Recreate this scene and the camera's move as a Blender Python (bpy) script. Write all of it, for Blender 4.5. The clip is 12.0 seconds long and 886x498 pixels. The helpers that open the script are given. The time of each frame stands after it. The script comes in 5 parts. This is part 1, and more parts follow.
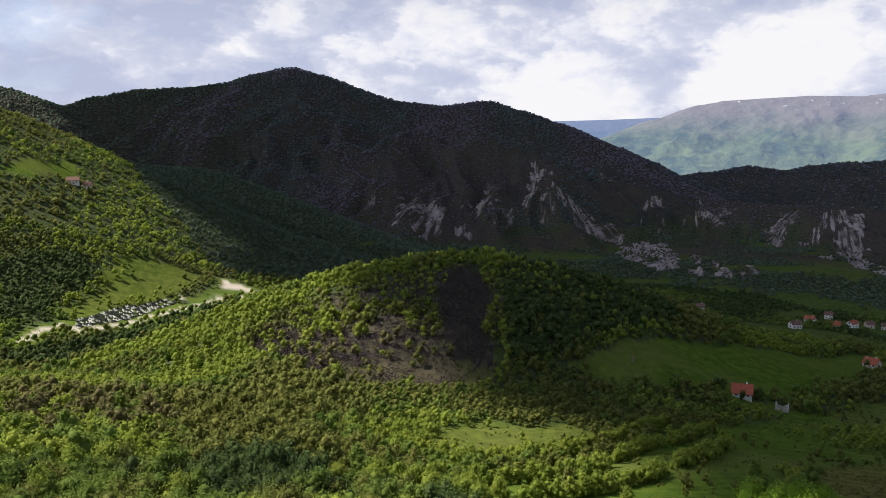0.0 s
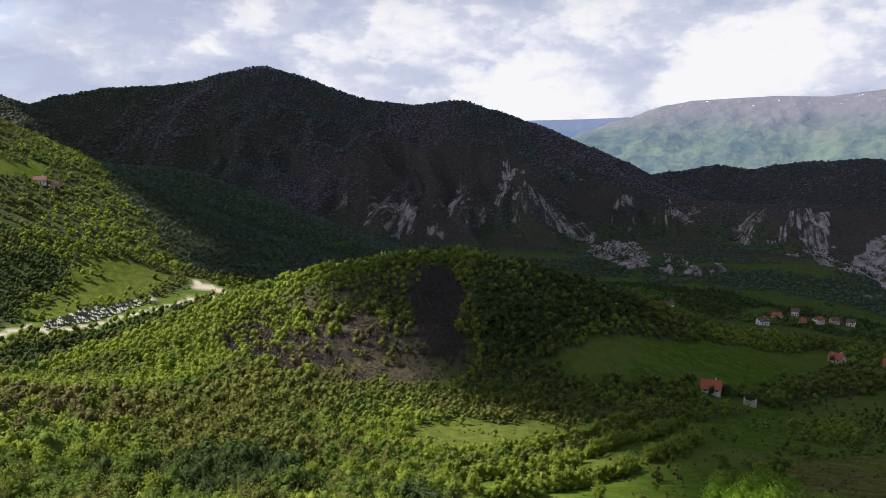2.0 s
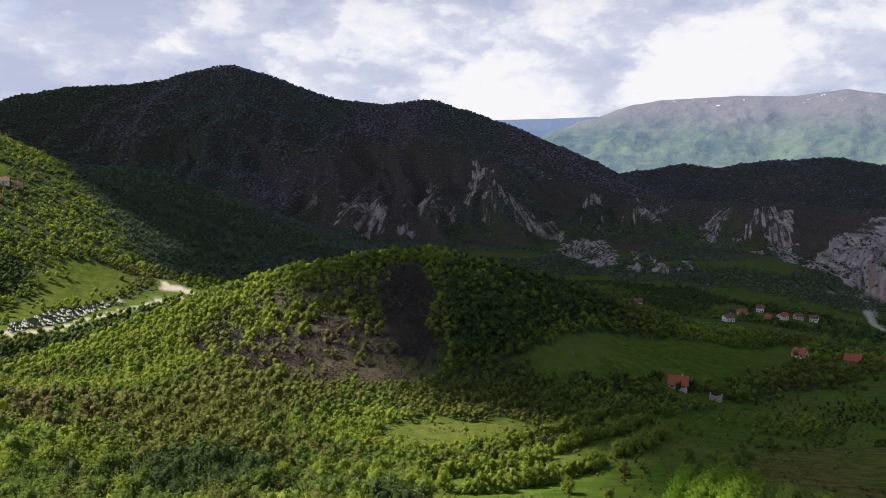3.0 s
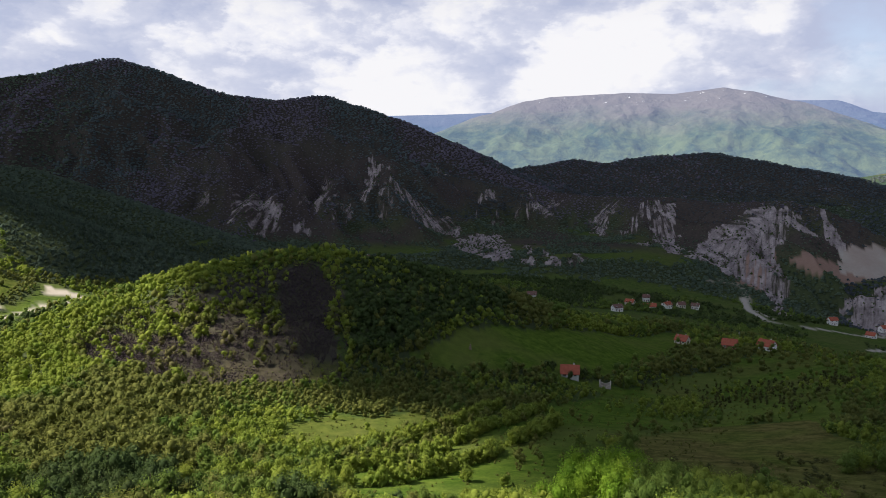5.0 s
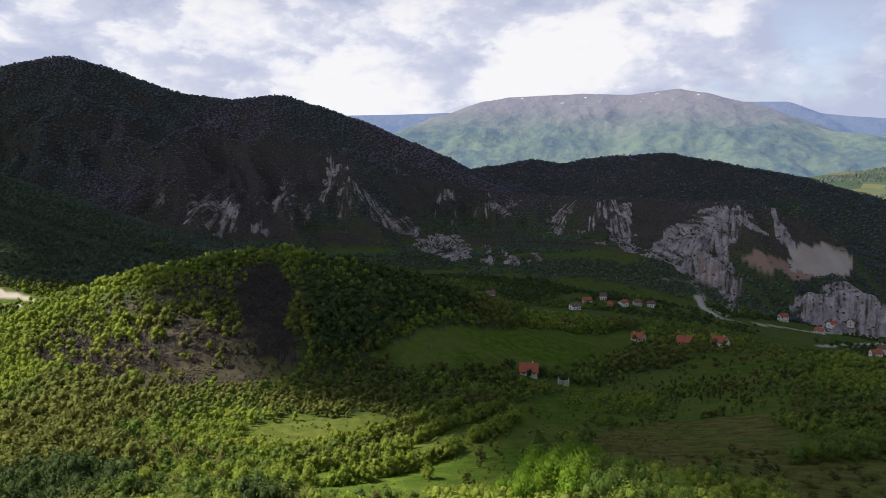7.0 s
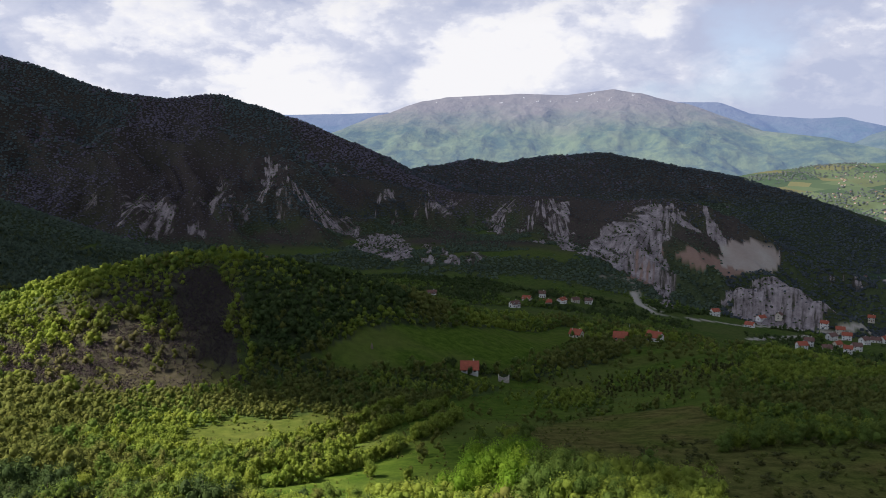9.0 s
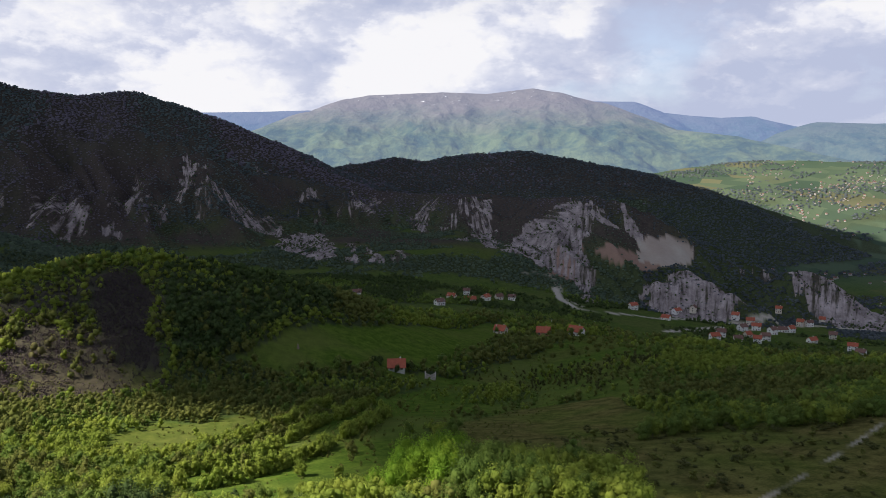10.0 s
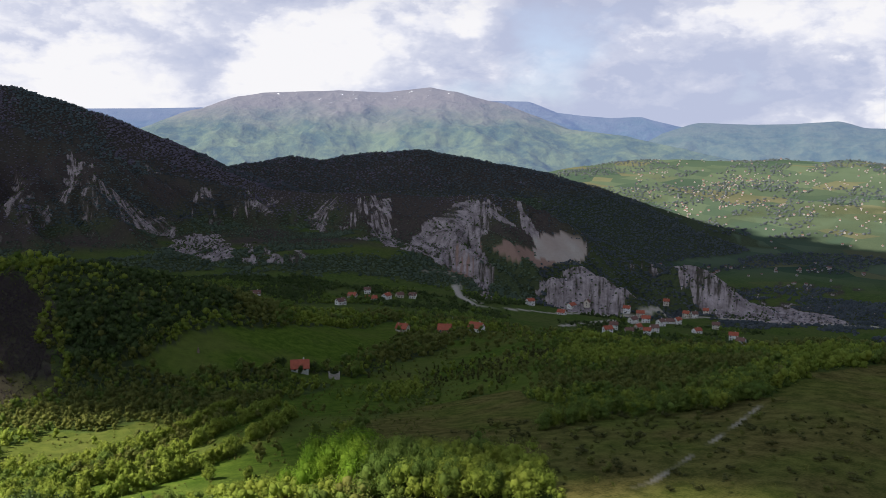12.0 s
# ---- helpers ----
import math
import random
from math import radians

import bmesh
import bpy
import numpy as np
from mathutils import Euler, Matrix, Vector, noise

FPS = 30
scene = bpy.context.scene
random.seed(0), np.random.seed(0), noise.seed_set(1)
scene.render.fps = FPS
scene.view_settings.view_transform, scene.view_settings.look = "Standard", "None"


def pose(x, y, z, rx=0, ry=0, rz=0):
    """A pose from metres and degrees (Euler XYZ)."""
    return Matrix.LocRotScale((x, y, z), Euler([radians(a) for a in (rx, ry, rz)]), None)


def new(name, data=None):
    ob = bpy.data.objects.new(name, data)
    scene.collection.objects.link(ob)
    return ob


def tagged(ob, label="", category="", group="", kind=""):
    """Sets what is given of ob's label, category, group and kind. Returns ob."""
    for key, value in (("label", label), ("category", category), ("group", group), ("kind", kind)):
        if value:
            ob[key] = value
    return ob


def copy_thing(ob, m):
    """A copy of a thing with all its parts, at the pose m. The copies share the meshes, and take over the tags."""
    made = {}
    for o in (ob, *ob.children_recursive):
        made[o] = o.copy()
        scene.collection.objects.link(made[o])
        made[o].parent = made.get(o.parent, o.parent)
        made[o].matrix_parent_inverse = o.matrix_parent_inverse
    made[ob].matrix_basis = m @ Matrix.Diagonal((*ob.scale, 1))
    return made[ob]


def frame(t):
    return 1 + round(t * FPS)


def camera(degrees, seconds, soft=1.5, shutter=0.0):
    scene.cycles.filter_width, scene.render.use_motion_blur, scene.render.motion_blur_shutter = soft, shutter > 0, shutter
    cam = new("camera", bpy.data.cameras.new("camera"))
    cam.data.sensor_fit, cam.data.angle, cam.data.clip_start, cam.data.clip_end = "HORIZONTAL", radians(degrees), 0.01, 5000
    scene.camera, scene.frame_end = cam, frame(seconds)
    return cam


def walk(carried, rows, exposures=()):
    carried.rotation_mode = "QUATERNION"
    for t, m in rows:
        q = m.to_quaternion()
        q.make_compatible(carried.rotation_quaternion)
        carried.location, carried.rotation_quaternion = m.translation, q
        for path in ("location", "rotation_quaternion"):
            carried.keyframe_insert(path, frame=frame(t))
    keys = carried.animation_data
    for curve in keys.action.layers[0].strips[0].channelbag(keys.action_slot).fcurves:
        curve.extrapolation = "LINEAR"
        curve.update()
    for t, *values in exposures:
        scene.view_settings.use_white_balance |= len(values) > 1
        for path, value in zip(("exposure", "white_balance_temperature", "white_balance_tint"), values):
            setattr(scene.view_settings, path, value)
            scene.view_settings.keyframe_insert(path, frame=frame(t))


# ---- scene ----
# ---- camera ----
cam = camera(56.97, 12.0, soft=0.75)
PATH = [
    (0.0, pose(-0.00, -0.00, 230.00, 83.25, -0.07, 0.00)),
    (0.5, pose(0.00, -0.35, 230.03, 83.24, -0.06, -0.24)),
    (1.0, pose(-0.05, -0.75, 230.05, 83.23, -0.09, -0.75)),
    (1.5, pose(-0.10, -1.00, 230.07, 83.23, -0.06, -1.16)),
    (2.0, pose(-0.22, -1.31, 230.04, 83.20, -0.08, -1.95)),
    (2.5, pose(-0.22, -1.91, 230.12, 83.18, -0.06, -2.75)),
    (3.0, pose(-0.09, -2.75, 230.20, 83.16, 0.00, -4.05)),
    (5.0, pose(-1.05, -8.39, 231.89, 82.84, 0.11, -11.32)),
    (5.5, pose(-1.12, -9.10, 232.02, 82.83, 0.16, -12.40)),
    (6.0, pose(-1.38, -9.64, 232.09, 82.85, 0.10, -13.23)),
    (6.5, pose(-1.60, -10.00, 232.15, 82.83, 0.05, -13.79)),
    (7.0, pose(-1.75, -10.30, 232.20, 82.83, 0.03, -14.21)),
    (9.0, pose(-2.43, -13.25, 232.76, 82.79, 0.06, -18.40)),
    (9.5, pose(-3.26, -14.48, 233.02, 82.72, 0.07, -20.95)),
    (10.0, pose(-4.32, -15.81, 233.33, 82.66, 0.07, -23.80)),
    (10.5, pose(-5.42, -16.97, 233.75, 82.63, 0.01, -25.98)),
    (11.0, pose(-6.41, -17.91, 234.09, 82.60, -0.04, -27.96)),
    (11.5, pose(-7.20, -18.72, 234.28, 82.56, -0.05, -29.63)),
    (12.0, pose(-7.99, -19.28, 234.52, 82.55, -0.15, -30.93)),
]
walk(cam, PATH, exposures=[(0.0, 0.9, 6400, 12), (12.0, 0.9, 6400, 12)])

# ---- sky and sun ----
SUN_ELEV, SUN_TURN = 46.0, 82.0          # degrees above the horizon; degrees left of the y axis
SUN_WAY = Vector((-math.sin(radians(SUN_TURN)) * math.cos(radians(SUN_ELEV)),
                  math.cos(radians(SUN_TURN)) * math.cos(radians(SUN_ELEV)),
                  math.sin(radians(SUN_ELEV))))
sun_data = bpy.data.lights.new("sun", "SUN")
sun_data.energy, sun_data.angle, sun_data.color = 4.6, radians(0.53), (1.0, 0.93, 0.80)
sun = new("sun", sun_data)
sun.rotation_mode = "QUATERNION"
sun.rotation_quaternion = SUN_WAY.to_track_quat("Z", "Y")


def node(tree, kind, **sockets):
    """A shader node with its inputs set from values or linked from sockets (i0 is the first input)."""
    n = tree.nodes.new(kind)
    for key, value in sockets.items():
        slot = n.inputs[int(key[1:])] if key[0] == "i" and key[1:].isdigit() else n.inputs[key]
        if isinstance(value, bpy.types.NodeSocket):
            tree.links.new(value, slot)
        else:
            slot.default_value = value
    return n


def math_node(tree, op, a, b=0.0, c=0.0, clamp=False):
    n = node(tree, "ShaderNodeMath", i0=a, i1=b, i2=c)
    n.operation, n.use_clamp = op, clamp
    return n.outputs[0]


def mix_col(tree, fac, a, b, blend="MIX"):
    n = tree.nodes.new("ShaderNodeMix")
    n.data_type, n.blend_type = "RGBA", blend
    for slot, value in ((n.inputs[0], fac), (n.inputs[6], a), (n.inputs[7], b)):
        if isinstance(value, bpy.types.NodeSocket):
            tree.links.new(value, slot)
        else:
            slot.default_value = value if not isinstance(value, tuple) or len(value) == 4 else (*value, 1.0)
    return n.outputs[2]


def ramp(tree, fac, stops):
    n = tree.nodes.new("ShaderNodeValToRGB")
    tree.links.new(fac, n.inputs[0])
    el = n.color_ramp.elements
    while len(el) < len(stops):
        el.new(0.5)
    for e, (p, c) in zip(el, stops):
        e.position, e.color = p, (*c, 1.0) if isinstance(c, tuple) else (c, c, c, 1.0)
    return n.outputs[0]


world = bpy.data.worlds.new("sky")
scene.world = world
world.use_nodes = True
wt = world.node_tree
wt.nodes.clear()
sky = wt.nodes.new("ShaderNodeTexSky")
sky.sky_type, sky.sun_disc, sky.altitude, sky.dust_density = "NISHITA", False, 600.0, 0.6
sky.sun_elevation, sky.sun_rotation = radians(SUN_ELEV), radians(-SUN_TURN)
way = wt.nodes.new("ShaderNodeTexCoord").outputs["Generated"]
sep = node(wt, "ShaderNodeSeparateXYZ", i0=way)
up = math_node(wt, "MAXIMUM", sep.outputs[2], 0.0)
# banks of cumulus: noise over directions, flattened toward the horizon
stretch = node(wt, "ShaderNodeMapping", Vector=way, Location=(0.35, 0.10, 0.0), Scale=(1.0, 1.0, 1.9))
big = node(wt, "ShaderNodeTexNoise", Vector=stretch.outputs[0], Scale=3.0, Detail=9.0, Roughness=0.50, Distortion=0.0)
puff = node(wt, "ShaderNodeTexNoise", Vector=stretch.outputs[0], Scale=7.0, Detail=9.0, Roughness=0.58, Distortion=0.0)
lump_at = mix_col(wt, 0.22, stretch.outputs[0], puff.outputs[1])
lumps = node(wt, "ShaderNodeTexVoronoi", Vector=lump_at, Scale=9.0, Detail=3.0, Roughness=0.6)
lumps.feature = "SMOOTH_F1"
lumps.inputs["Smoothness"].default_value = 0.6
round_tops = math_node(wt, "MULTIPLY_ADD", lumps.outputs["Distance"], -0.30, 0.62)
lit = math_node(wt, "ADD", math_node(wt, "MULTIPLY", big.outputs[0], 0.42), math_node(wt, "MULTIPLY_ADD", puff.outputs[0], 0.30, math_node(wt, "MULTIPLY", round_tops, 0.28)))
bright = ramp(wt, lit, [(0.405, (0.260, 0.286, 0.370)), (0.450, (0.335, 0.352, 0.415)), (0.474, (0.430, 0.437, 0.470)), (0.498, (0.488, 0.486, 0.488))])
cover = ramp(wt, big.outputs[0], [(0.28, 0.55), (0.42, 1.0)])
# overhead the grey undersides show, toward the horizon the lit sides
under = ramp(wt, up, [(0.14, (0.82, 0.82, 0.82)), (0.55, (0.150, 0.176, 0.235))])
clouds = mix_col(wt, 1.0, bright, under, "MULTIPLY")
blue = mix_col(wt, 1.0, sky.outputs[0], (0.085, 0.085, 0.085), "MULTIPLY")
total = mix_col(wt, cover, blue, clouds)
# the cloud veil glows round the sun
toward = node(wt, "ShaderNodeVectorMath", i0=way, i1=tuple(SUN_WAY))
toward.operation = "DOT_PRODUCT"
glow = ramp(wt, toward.outputs["Value"], [(0.45, (0.0, 0.0, 0.0)), (0.80, (0.060, 0.070, 0.090)), (1.0, (0.46, 0.52, 0.62))])
total = mix_col(wt, 1.0, total, glow, "ADD")
bg = node(wt, "ShaderNodeBackground", Color=total, Strength=1.25)
wt.links.new(bg.outputs[0], node(wt, "ShaderNodeOutputWorld").inputs[0])

# ---- materials ----
def material(name):
    """A new node material: the tree, its shader and its output."""
    mat = bpy.data.materials.new(name)
    mat.use_nodes = True
    t = mat.node_tree
    t.nodes.clear()
    bsdf, out = t.nodes.new("ShaderNodeBsdfPrincipled"), t.nodes.new("ShaderNodeOutputMaterial")
    t.links.new(bsdf.outputs[0], out.inputs[0])
    bsdf.inputs["Roughness"].default_value = 0.9
    bsdf.inputs["Specular IOR Level"].default_value = 0.2
    return mat, t, bsdf, out


def place(t):
    return t.nodes.new("ShaderNodeNewGeometry").outputs["Position"]


def noise_tex(t, scale, detail=6.0, rough=0.6, vector=None):
    return node(t, "ShaderNodeTexNoise", Vector=vector or place(t), Scale=scale, Detail=detail, Roughness=rough).outputs[0]


def bump(t, bsdf, height, strength, distance):
    b = node(t, "ShaderNodeBump", Strength=strength, Distance=distance, Height=height)
    t.links.new(b.outputs[0], bsdf.inputs["Normal"])


def foliage(name, dark, light, translucent=0.35, hue=0.03):
    """Leaves: colour from clump to clump, light passing through them."""
    mat, t, bsdf, out = material(name)
    isle = t.nodes.new("ShaderNodeNewGeometry").outputs["Random Per Island"]
    patch = noise_tex(t, 0.03, 3.0)
    mixv = math_node(t, "ADD", math_node(t, "MULTIPLY", isle, 0.6), math_node(t, "MULTIPLY_ADD", patch, 1.1, -0.35), clamp=True)
    col = mix_col(t, mixv, dark, light)
    hsv = node(t, "ShaderNodeHueSaturation", Hue=math_node(t, "MULTIPLY_ADD", noise_tex(t, 0.11, 2.0), hue * 2, 0.5 - hue), Color=col)
    t.links.new(hsv.outputs[0], bsdf.inputs["Base Color"])
    bsdf.inputs["Roughness"].default_value = 0.75
    bsdf.inputs["Specular IOR Level"].default_value = 0.06
    leaf = node(t, "ShaderNodeBsdfTranslucent", Color=hsv.outputs[0])
    mixer = node(t, "ShaderNodeMixShader", i0=translucent, i1=bsdf.outputs[0], i2=leaf.outputs[0])
    t.links.new(mixer.outputs[0], out.inputs[0])
    return mat


LEAF_SPRING = foliage("spring leaves", (0.150, 0.196, 0.030), (0.300, 0.360, 0.060), 0.48)
LEAF_VIVID = foliage("vivid young leaves", (0.120, 0.205, 0.020), (0.240, 0.375, 0.036), 0.50)
LEAF_GREEN = foliage("green leaves", (0.086, 0.132, 0.027), (0.190, 0.256, 0.052), 0.44)
LEAF_DARK = foliage("dark leaves", (0.042, 0.066, 0.023), (0.092, 0.130, 0.038), 0.34)
# a cooler green that carries cloud shade and haze in its colour
LEAF_SHADE_HAZE = foliage("green leaves coloured for shade and haze", (0.054, 0.080, 0.058), (0.130, 0.170, 0.108), 0.30)
LEAF_OLIVE = foliage("olive leaves", (0.104, 0.122, 0.030), (0.200, 0.212, 0.052), 0.40)
LEAF_JUNIPER = foliage("juniper needles", (0.044, 0.050, 0.016), (0.092, 0.094, 0.030), 0.15)
TWIG_BARE = foliage("leafless twigs", (0.042, 0.033, 0.036), (0.084, 0.064, 0.066), 0.0, 0.01)
LEAF_THIN = foliage("thin budding leaves", (0.075, 0.072, 0.030), (0.150, 0.140, 0.050), 0.2, 0.02)
# the blue-grey tint and lift of mountain haze are put into these colours
LEAF_FAR_HAZED = foliage("mountain forest leaves, haze-tinted", (0.040, 0.052, 0.060), (0.098, 0.112, 0.114), 0.15, 0.03)
TWIG_FAR_HAZED = foliage("budding mountain scrub, haze-tinted", (0.078, 0.069, 0.092), (0.160, 0.144, 0.178), 0.0, 0.02)
LEAF_SLOPE_HAZED = foliage("high forest leaves, haze-tinted", (0.048, 0.070, 0.074), (0.122, 0.156, 0.150), 0.15, 0.03)


def ground_material():
    """Grass with dry and bare patches; rock, soil and gravel where the cover layer says so."""
    mat, t, bsdf, out = material("hillside ground")
    layer = t.nodes.new("ShaderNodeAttribute")
    layer.attribute_name = "cover"
    parts = node(t, "ShaderNodeSeparateColor", i0=layer.outputs["Color"])
    layer2 = t.nodes.new("ShaderNodeAttribute")
    layer2.attribute_name = "use"
    parts2 = node(t, "ShaderNodeSeparateColor", i0=layer2.outputs["Color"])
    broad, fine_n, tiny = noise_tex(t, 0.02, 4.0), noise_tex(t, 0.22, 6.0, 0.65), noise_tex(t, 1.7, 5.0, 0.7)
    speck = math_node(t, "ADD", math_node(t, "MULTIPLY", fine_n, 0.6), math_node(t, "MULTIPLY", tiny, 0.4))
    grass = mix_col(t, ramp(t, speck, [(0.41, 0.0), (0.60, 1.0)]), (0.042, 0.080, 0.011), (0.100, 0.145, 0.021))
    grass = mix_col(t, ramp(t, broad, [(0.42, 0.0), (0.62, 0.55)]), grass, (0.115, 0.125, 0.034))
    # the far plain is cut into fields, their greens tinted blue for haze
    cells = node(t, "ShaderNodeTexVoronoi", Vector=node(t, "ShaderNodeMapping", Vector=place(t), Rotation=(0, 0, 0.5), Scale=(0.013, 0.0075, 0.0)).outputs[0], Scale=1.0)
    field = node(t, "ShaderNodeSeparateColor", i0=cells.outputs["Color"])
    hazy_crop = mix_col(t, field.outputs[0], (0.040, 0.066, 0.046), (0.088, 0.116, 0.070))
    hazy_crop = mix_col(t, ramp(t, field.outputs[1], [(0.88, 0.0), (0.90, 0.6)]), hazy_crop, (0.140, 0.122, 0.066))
    grass = mix_col(t, layer2.outputs["Alpha"], hazy_crop, grass)
    dry = mix_col(t, ramp(t, speck, [(0.42, 0.0), (0.58, 1.0)]), (0.062, 0.056, 0.018), (0.152, 0.129, 0.043))
    floor_col = mix_col(t, ramp(t, speck, [(0.35, 0.0), (0.65, 1.0)]), (0.032, 0.042, 0.024), (0.072, 0.084, 0.044))
    soil = mix_col(t, ramp(t, speck, [(0.36, 0.0), (0.64, 1.0)]), (0.042, 0.033, 0.032), (0.088, 0.068, 0.062))
    # rock runs in streaks down the slopes, which all fall towards the valley head
    xyz = node(t, "ShaderNodeSeparateXYZ", i0=place(t))
    lines = t.nodes.new("ShaderNodeAttribute")
    lines.attribute_name = "across"
    fan = lines.outputs["Fac"]
    run = math_node(t, "POWER", math_node(t, "ADD", math_node(t, "POWER", xyz.outputs[0], 2.0), math_node(t, "POWER", xyz.outputs[1], 2.0)), 0.5)
    streak = node(t, "ShaderNodeCombineXYZ", i0=math_node(t, "MULTIPLY", fan, 0.20), i1=math_node(t, "MULTIPLY", run, 0.030), i2=math_node(t, "MULTIPLY", xyz.outputs[2], 0.02))
    seams = noise_tex(t, 1.0, 8.0, 0.58, streak.outputs[0])
    rock = mix_col(t, ramp(t, math_node(t, "ADD", math_node(t, "MULTIPLY", seams, 0.30), math_node(t, "MULTIPLY_ADD", speck, 0.35, math_node(t, "MULTIPLY", noise_tex(t, 0.06, 5.0), 0.35))), [(0.40, 0.0), (0.62, 1.0)]),
                   (0.100, 0.080, 0.078), (0.44, 0.375, 0.355))
    gravel = mix_col(t, speck, (0.32, 0.28, 0.23), (0.50, 0.45, 0.38))
    red = mix_col(t, speck, (0.22, 0.13, 0.10), (0.36, 0.24, 0.19))
    col = mix_col(t, parts2.outputs[1], grass, floor_col)
    col = mix_col(t, parts.outputs[2], col, dry)
    col = mix_col(t, parts.outputs[1], col, soil)
    col = mix_col(t, parts2.outputs[2], col, red)
    edge = math_node(t, "MULTIPLY_ADD", math_node(t, "SUBTRACT", seams, 0.5), math_node(t, "MULTIPLY", math_node(t, "MINIMUM", math_node(t, "MULTIPLY", parts.outputs[0], 2.5), 1.0), 2.3), parts.outputs[0])
    col = mix_col(t, ramp(t, edge, [(0.44, 0.0), (0.74, 1.0)]), col, rock)
    col = mix_col(t, parts2.outputs[0], col, gravel)
    t.links.new(col, bsdf.inputs["Base Color"])
    bsdf.inputs["Specular IOR Level"].default_value = 0.0
    bump(t, bsdf, speck, 0.25, 0.5)
    return mat


GROUND_MAT = ground_material()

# ---- the lie of the land ----
def lattice(ix, iy, seed):
    """A repeatable random number from 0 to 1 for each whole-numbered place."""
    h = (ix.astype(np.int64) * 374761393 + iy.astype(np.int64) * 668265263 + seed * 974711) & 0xFFFFFFFF
    h = ((h ^ (h >> 13)) * 1274126177) & 0xFFFFFFFF
    return ((h ^ (h >> 16)) & 0xFFFFFF) / float(0xFFFFFF)


def vnoise(x, y, size, seed=0):
    """Smooth noise from -1 to 1 with features of that size in metres."""
    x, y = np.asarray(x, float) / size, np.asarray(y, float) / size
    ix, iy = np.floor(x), np.floor(y)
    fx, fy = x - ix, y - iy
    fx, fy = fx * fx * fx * (fx * (fx * 6 - 15) + 10), fy * fy * fy * (fy * (fy * 6 - 15) + 10)
    a, b = lattice(ix, iy, seed), lattice(ix + 1, iy, seed)
    c, d = lattice(ix, iy + 1, seed), lattice(ix + 1, iy + 1, seed)
    return 2 * ((a + (b - a) * fx) * (1 - fy) + (c + (d - c) * fx) * fy) - 1


def fbm(x, y, size, seed=0, octaves=4, gain=0.5):
    total, amp, norm = 0.0, 1.0, 0.0
    for k in range(octaves):
        total = total + amp * vnoise(x + 37.1 * k, y - 53.7 * k, size / 2 ** k, seed + 17 * k)
        norm, amp = norm + amp, amp * gain
    return total / norm


def smooth(a, b, v):
    u = np.clip((v - a) / (b - a), 0, 1)
    return u * u * (3 - 2 * u)


# heights of the near slopes and the valley, by bearing (degrees, left positive) and distance from the hillside under the camera
BEARINGS = [40, 29, 19, 10, 0, -10, -20, -30, -40, -50, -60]
REACHES = [60, 170, 240, 320, 420, 540, 680, 860]
SLOPES = [[176, 165, 160, 150, 140, 140, 170, 210], [176, 168, 159, 145, 128, 133, 150, 190],
          [175, 163, 154, 140, 122, 127, 140, 165], [175, 160, 150, 146, 138, 125, 128, 135],
          [175, 157, 143, 133, 126, 115, 102, 93], [175, 156, 140, 131, 120, 110, 97, 88],
          [175, 157, 143, 127, 112, 105, 92, 80], [175, 160, 143, 124, 110, 100, 82, 62],
          [175, 162, 148, 137, 124, 100, 66, 38], [175, 164, 154, 145, 126, 92, 54, 22],
          [176, 167, 161, 153, 135, 100, 58, 22]]
OUTER_REACH = [1080, 1300, 1900, 3000, 4200, 5200]
OUTER_LEFT, OUTER_AHEAD, OUTER_RIGHT = [180, 170, 170, 200, 240, 260], [84, 92, 100, 100, 100, 100], [4, -4, 0, 22, 85, 110]

MAIN_RIDGE = [(-917, 1491, 360), (-848, 1588, 356), (-773, 1681, 325), (-723, 1757, 350), (-667, 1833, 370), (-579, 1914, 381),
              (-511, 1954, 394), (-437, 1982, 417), (-363, 1987, 427), (-301, 1977, 416), (-220, 1968, 385), (-112, 1947, 354),
              (-5, 1920, 341), (97, 1877, 342), (170, 1832, 323), (239, 1784, 296), (301, 1714, 256), (348, 1654, 219),
              (393, 1603, 193), (447, 1557, 172)]
EAST_RIDGE = [(575, 2050, 165), (656, 2026, 185), (746, 1983, 201), (792, 1944, 194), (863, 1892, 204), (931, 1837, 214),
              (997, 1779, 218), (1060, 1719, 205), (1131, 1649, 188), (1187, 1585, 173), (1243, 1503, 147), (1293, 1419, 117),
              (1331, 1329, 82), (1346, 1256, 49), (1345, 1198, 19)]
WEST_SPUR = [(-486, 758, 240), (-451, 836, 212), (-392, 974, 210), (-343, 1098, 207), (-276, 1096, 181), (-194, 1062, 149),
             (-102, 1015, 118), (-44, 979, 100)]
WEST_HILL = [(-476, 740, 289), (-457, 775, 276), (-435, 811, 260), (-436, 855, 248), (-435, 912, 234), (-424, 972, 222), (-396, 1037, 210)]
SPUR_A = [(97, 1877, 342), (108, 1646, 264), (158, 1472, 210), (167, 1370, 174), (211, 1232, 120)]
SPUR_B = [(-363, 1987, 427), (-288, 1726, 288), (-174, 1540, 203), (-92, 1417, 172), (-22, 1330, 138), (40, 1229, 103)]
FOOT_RIDGE = [(157, 1622, 214), (281, 1504, 185), (407, 1422, 156), (546, 1342, 143), (642, 1266, 146), (692, 1193, 140), (735, 1084, 150)]
QUARRY_HILL = [(735, 1084, 150), (770, 1047, 145), (778, 1004, 86), (827, 938, 68)]
BLUFF_A = [(654, 828, 37), (674, 825, 56), (700, 810, 69), (714, 791, 66), (720, 772, 45), (731, 762, 54), (745, 741, 44), (756, 723, 23)]
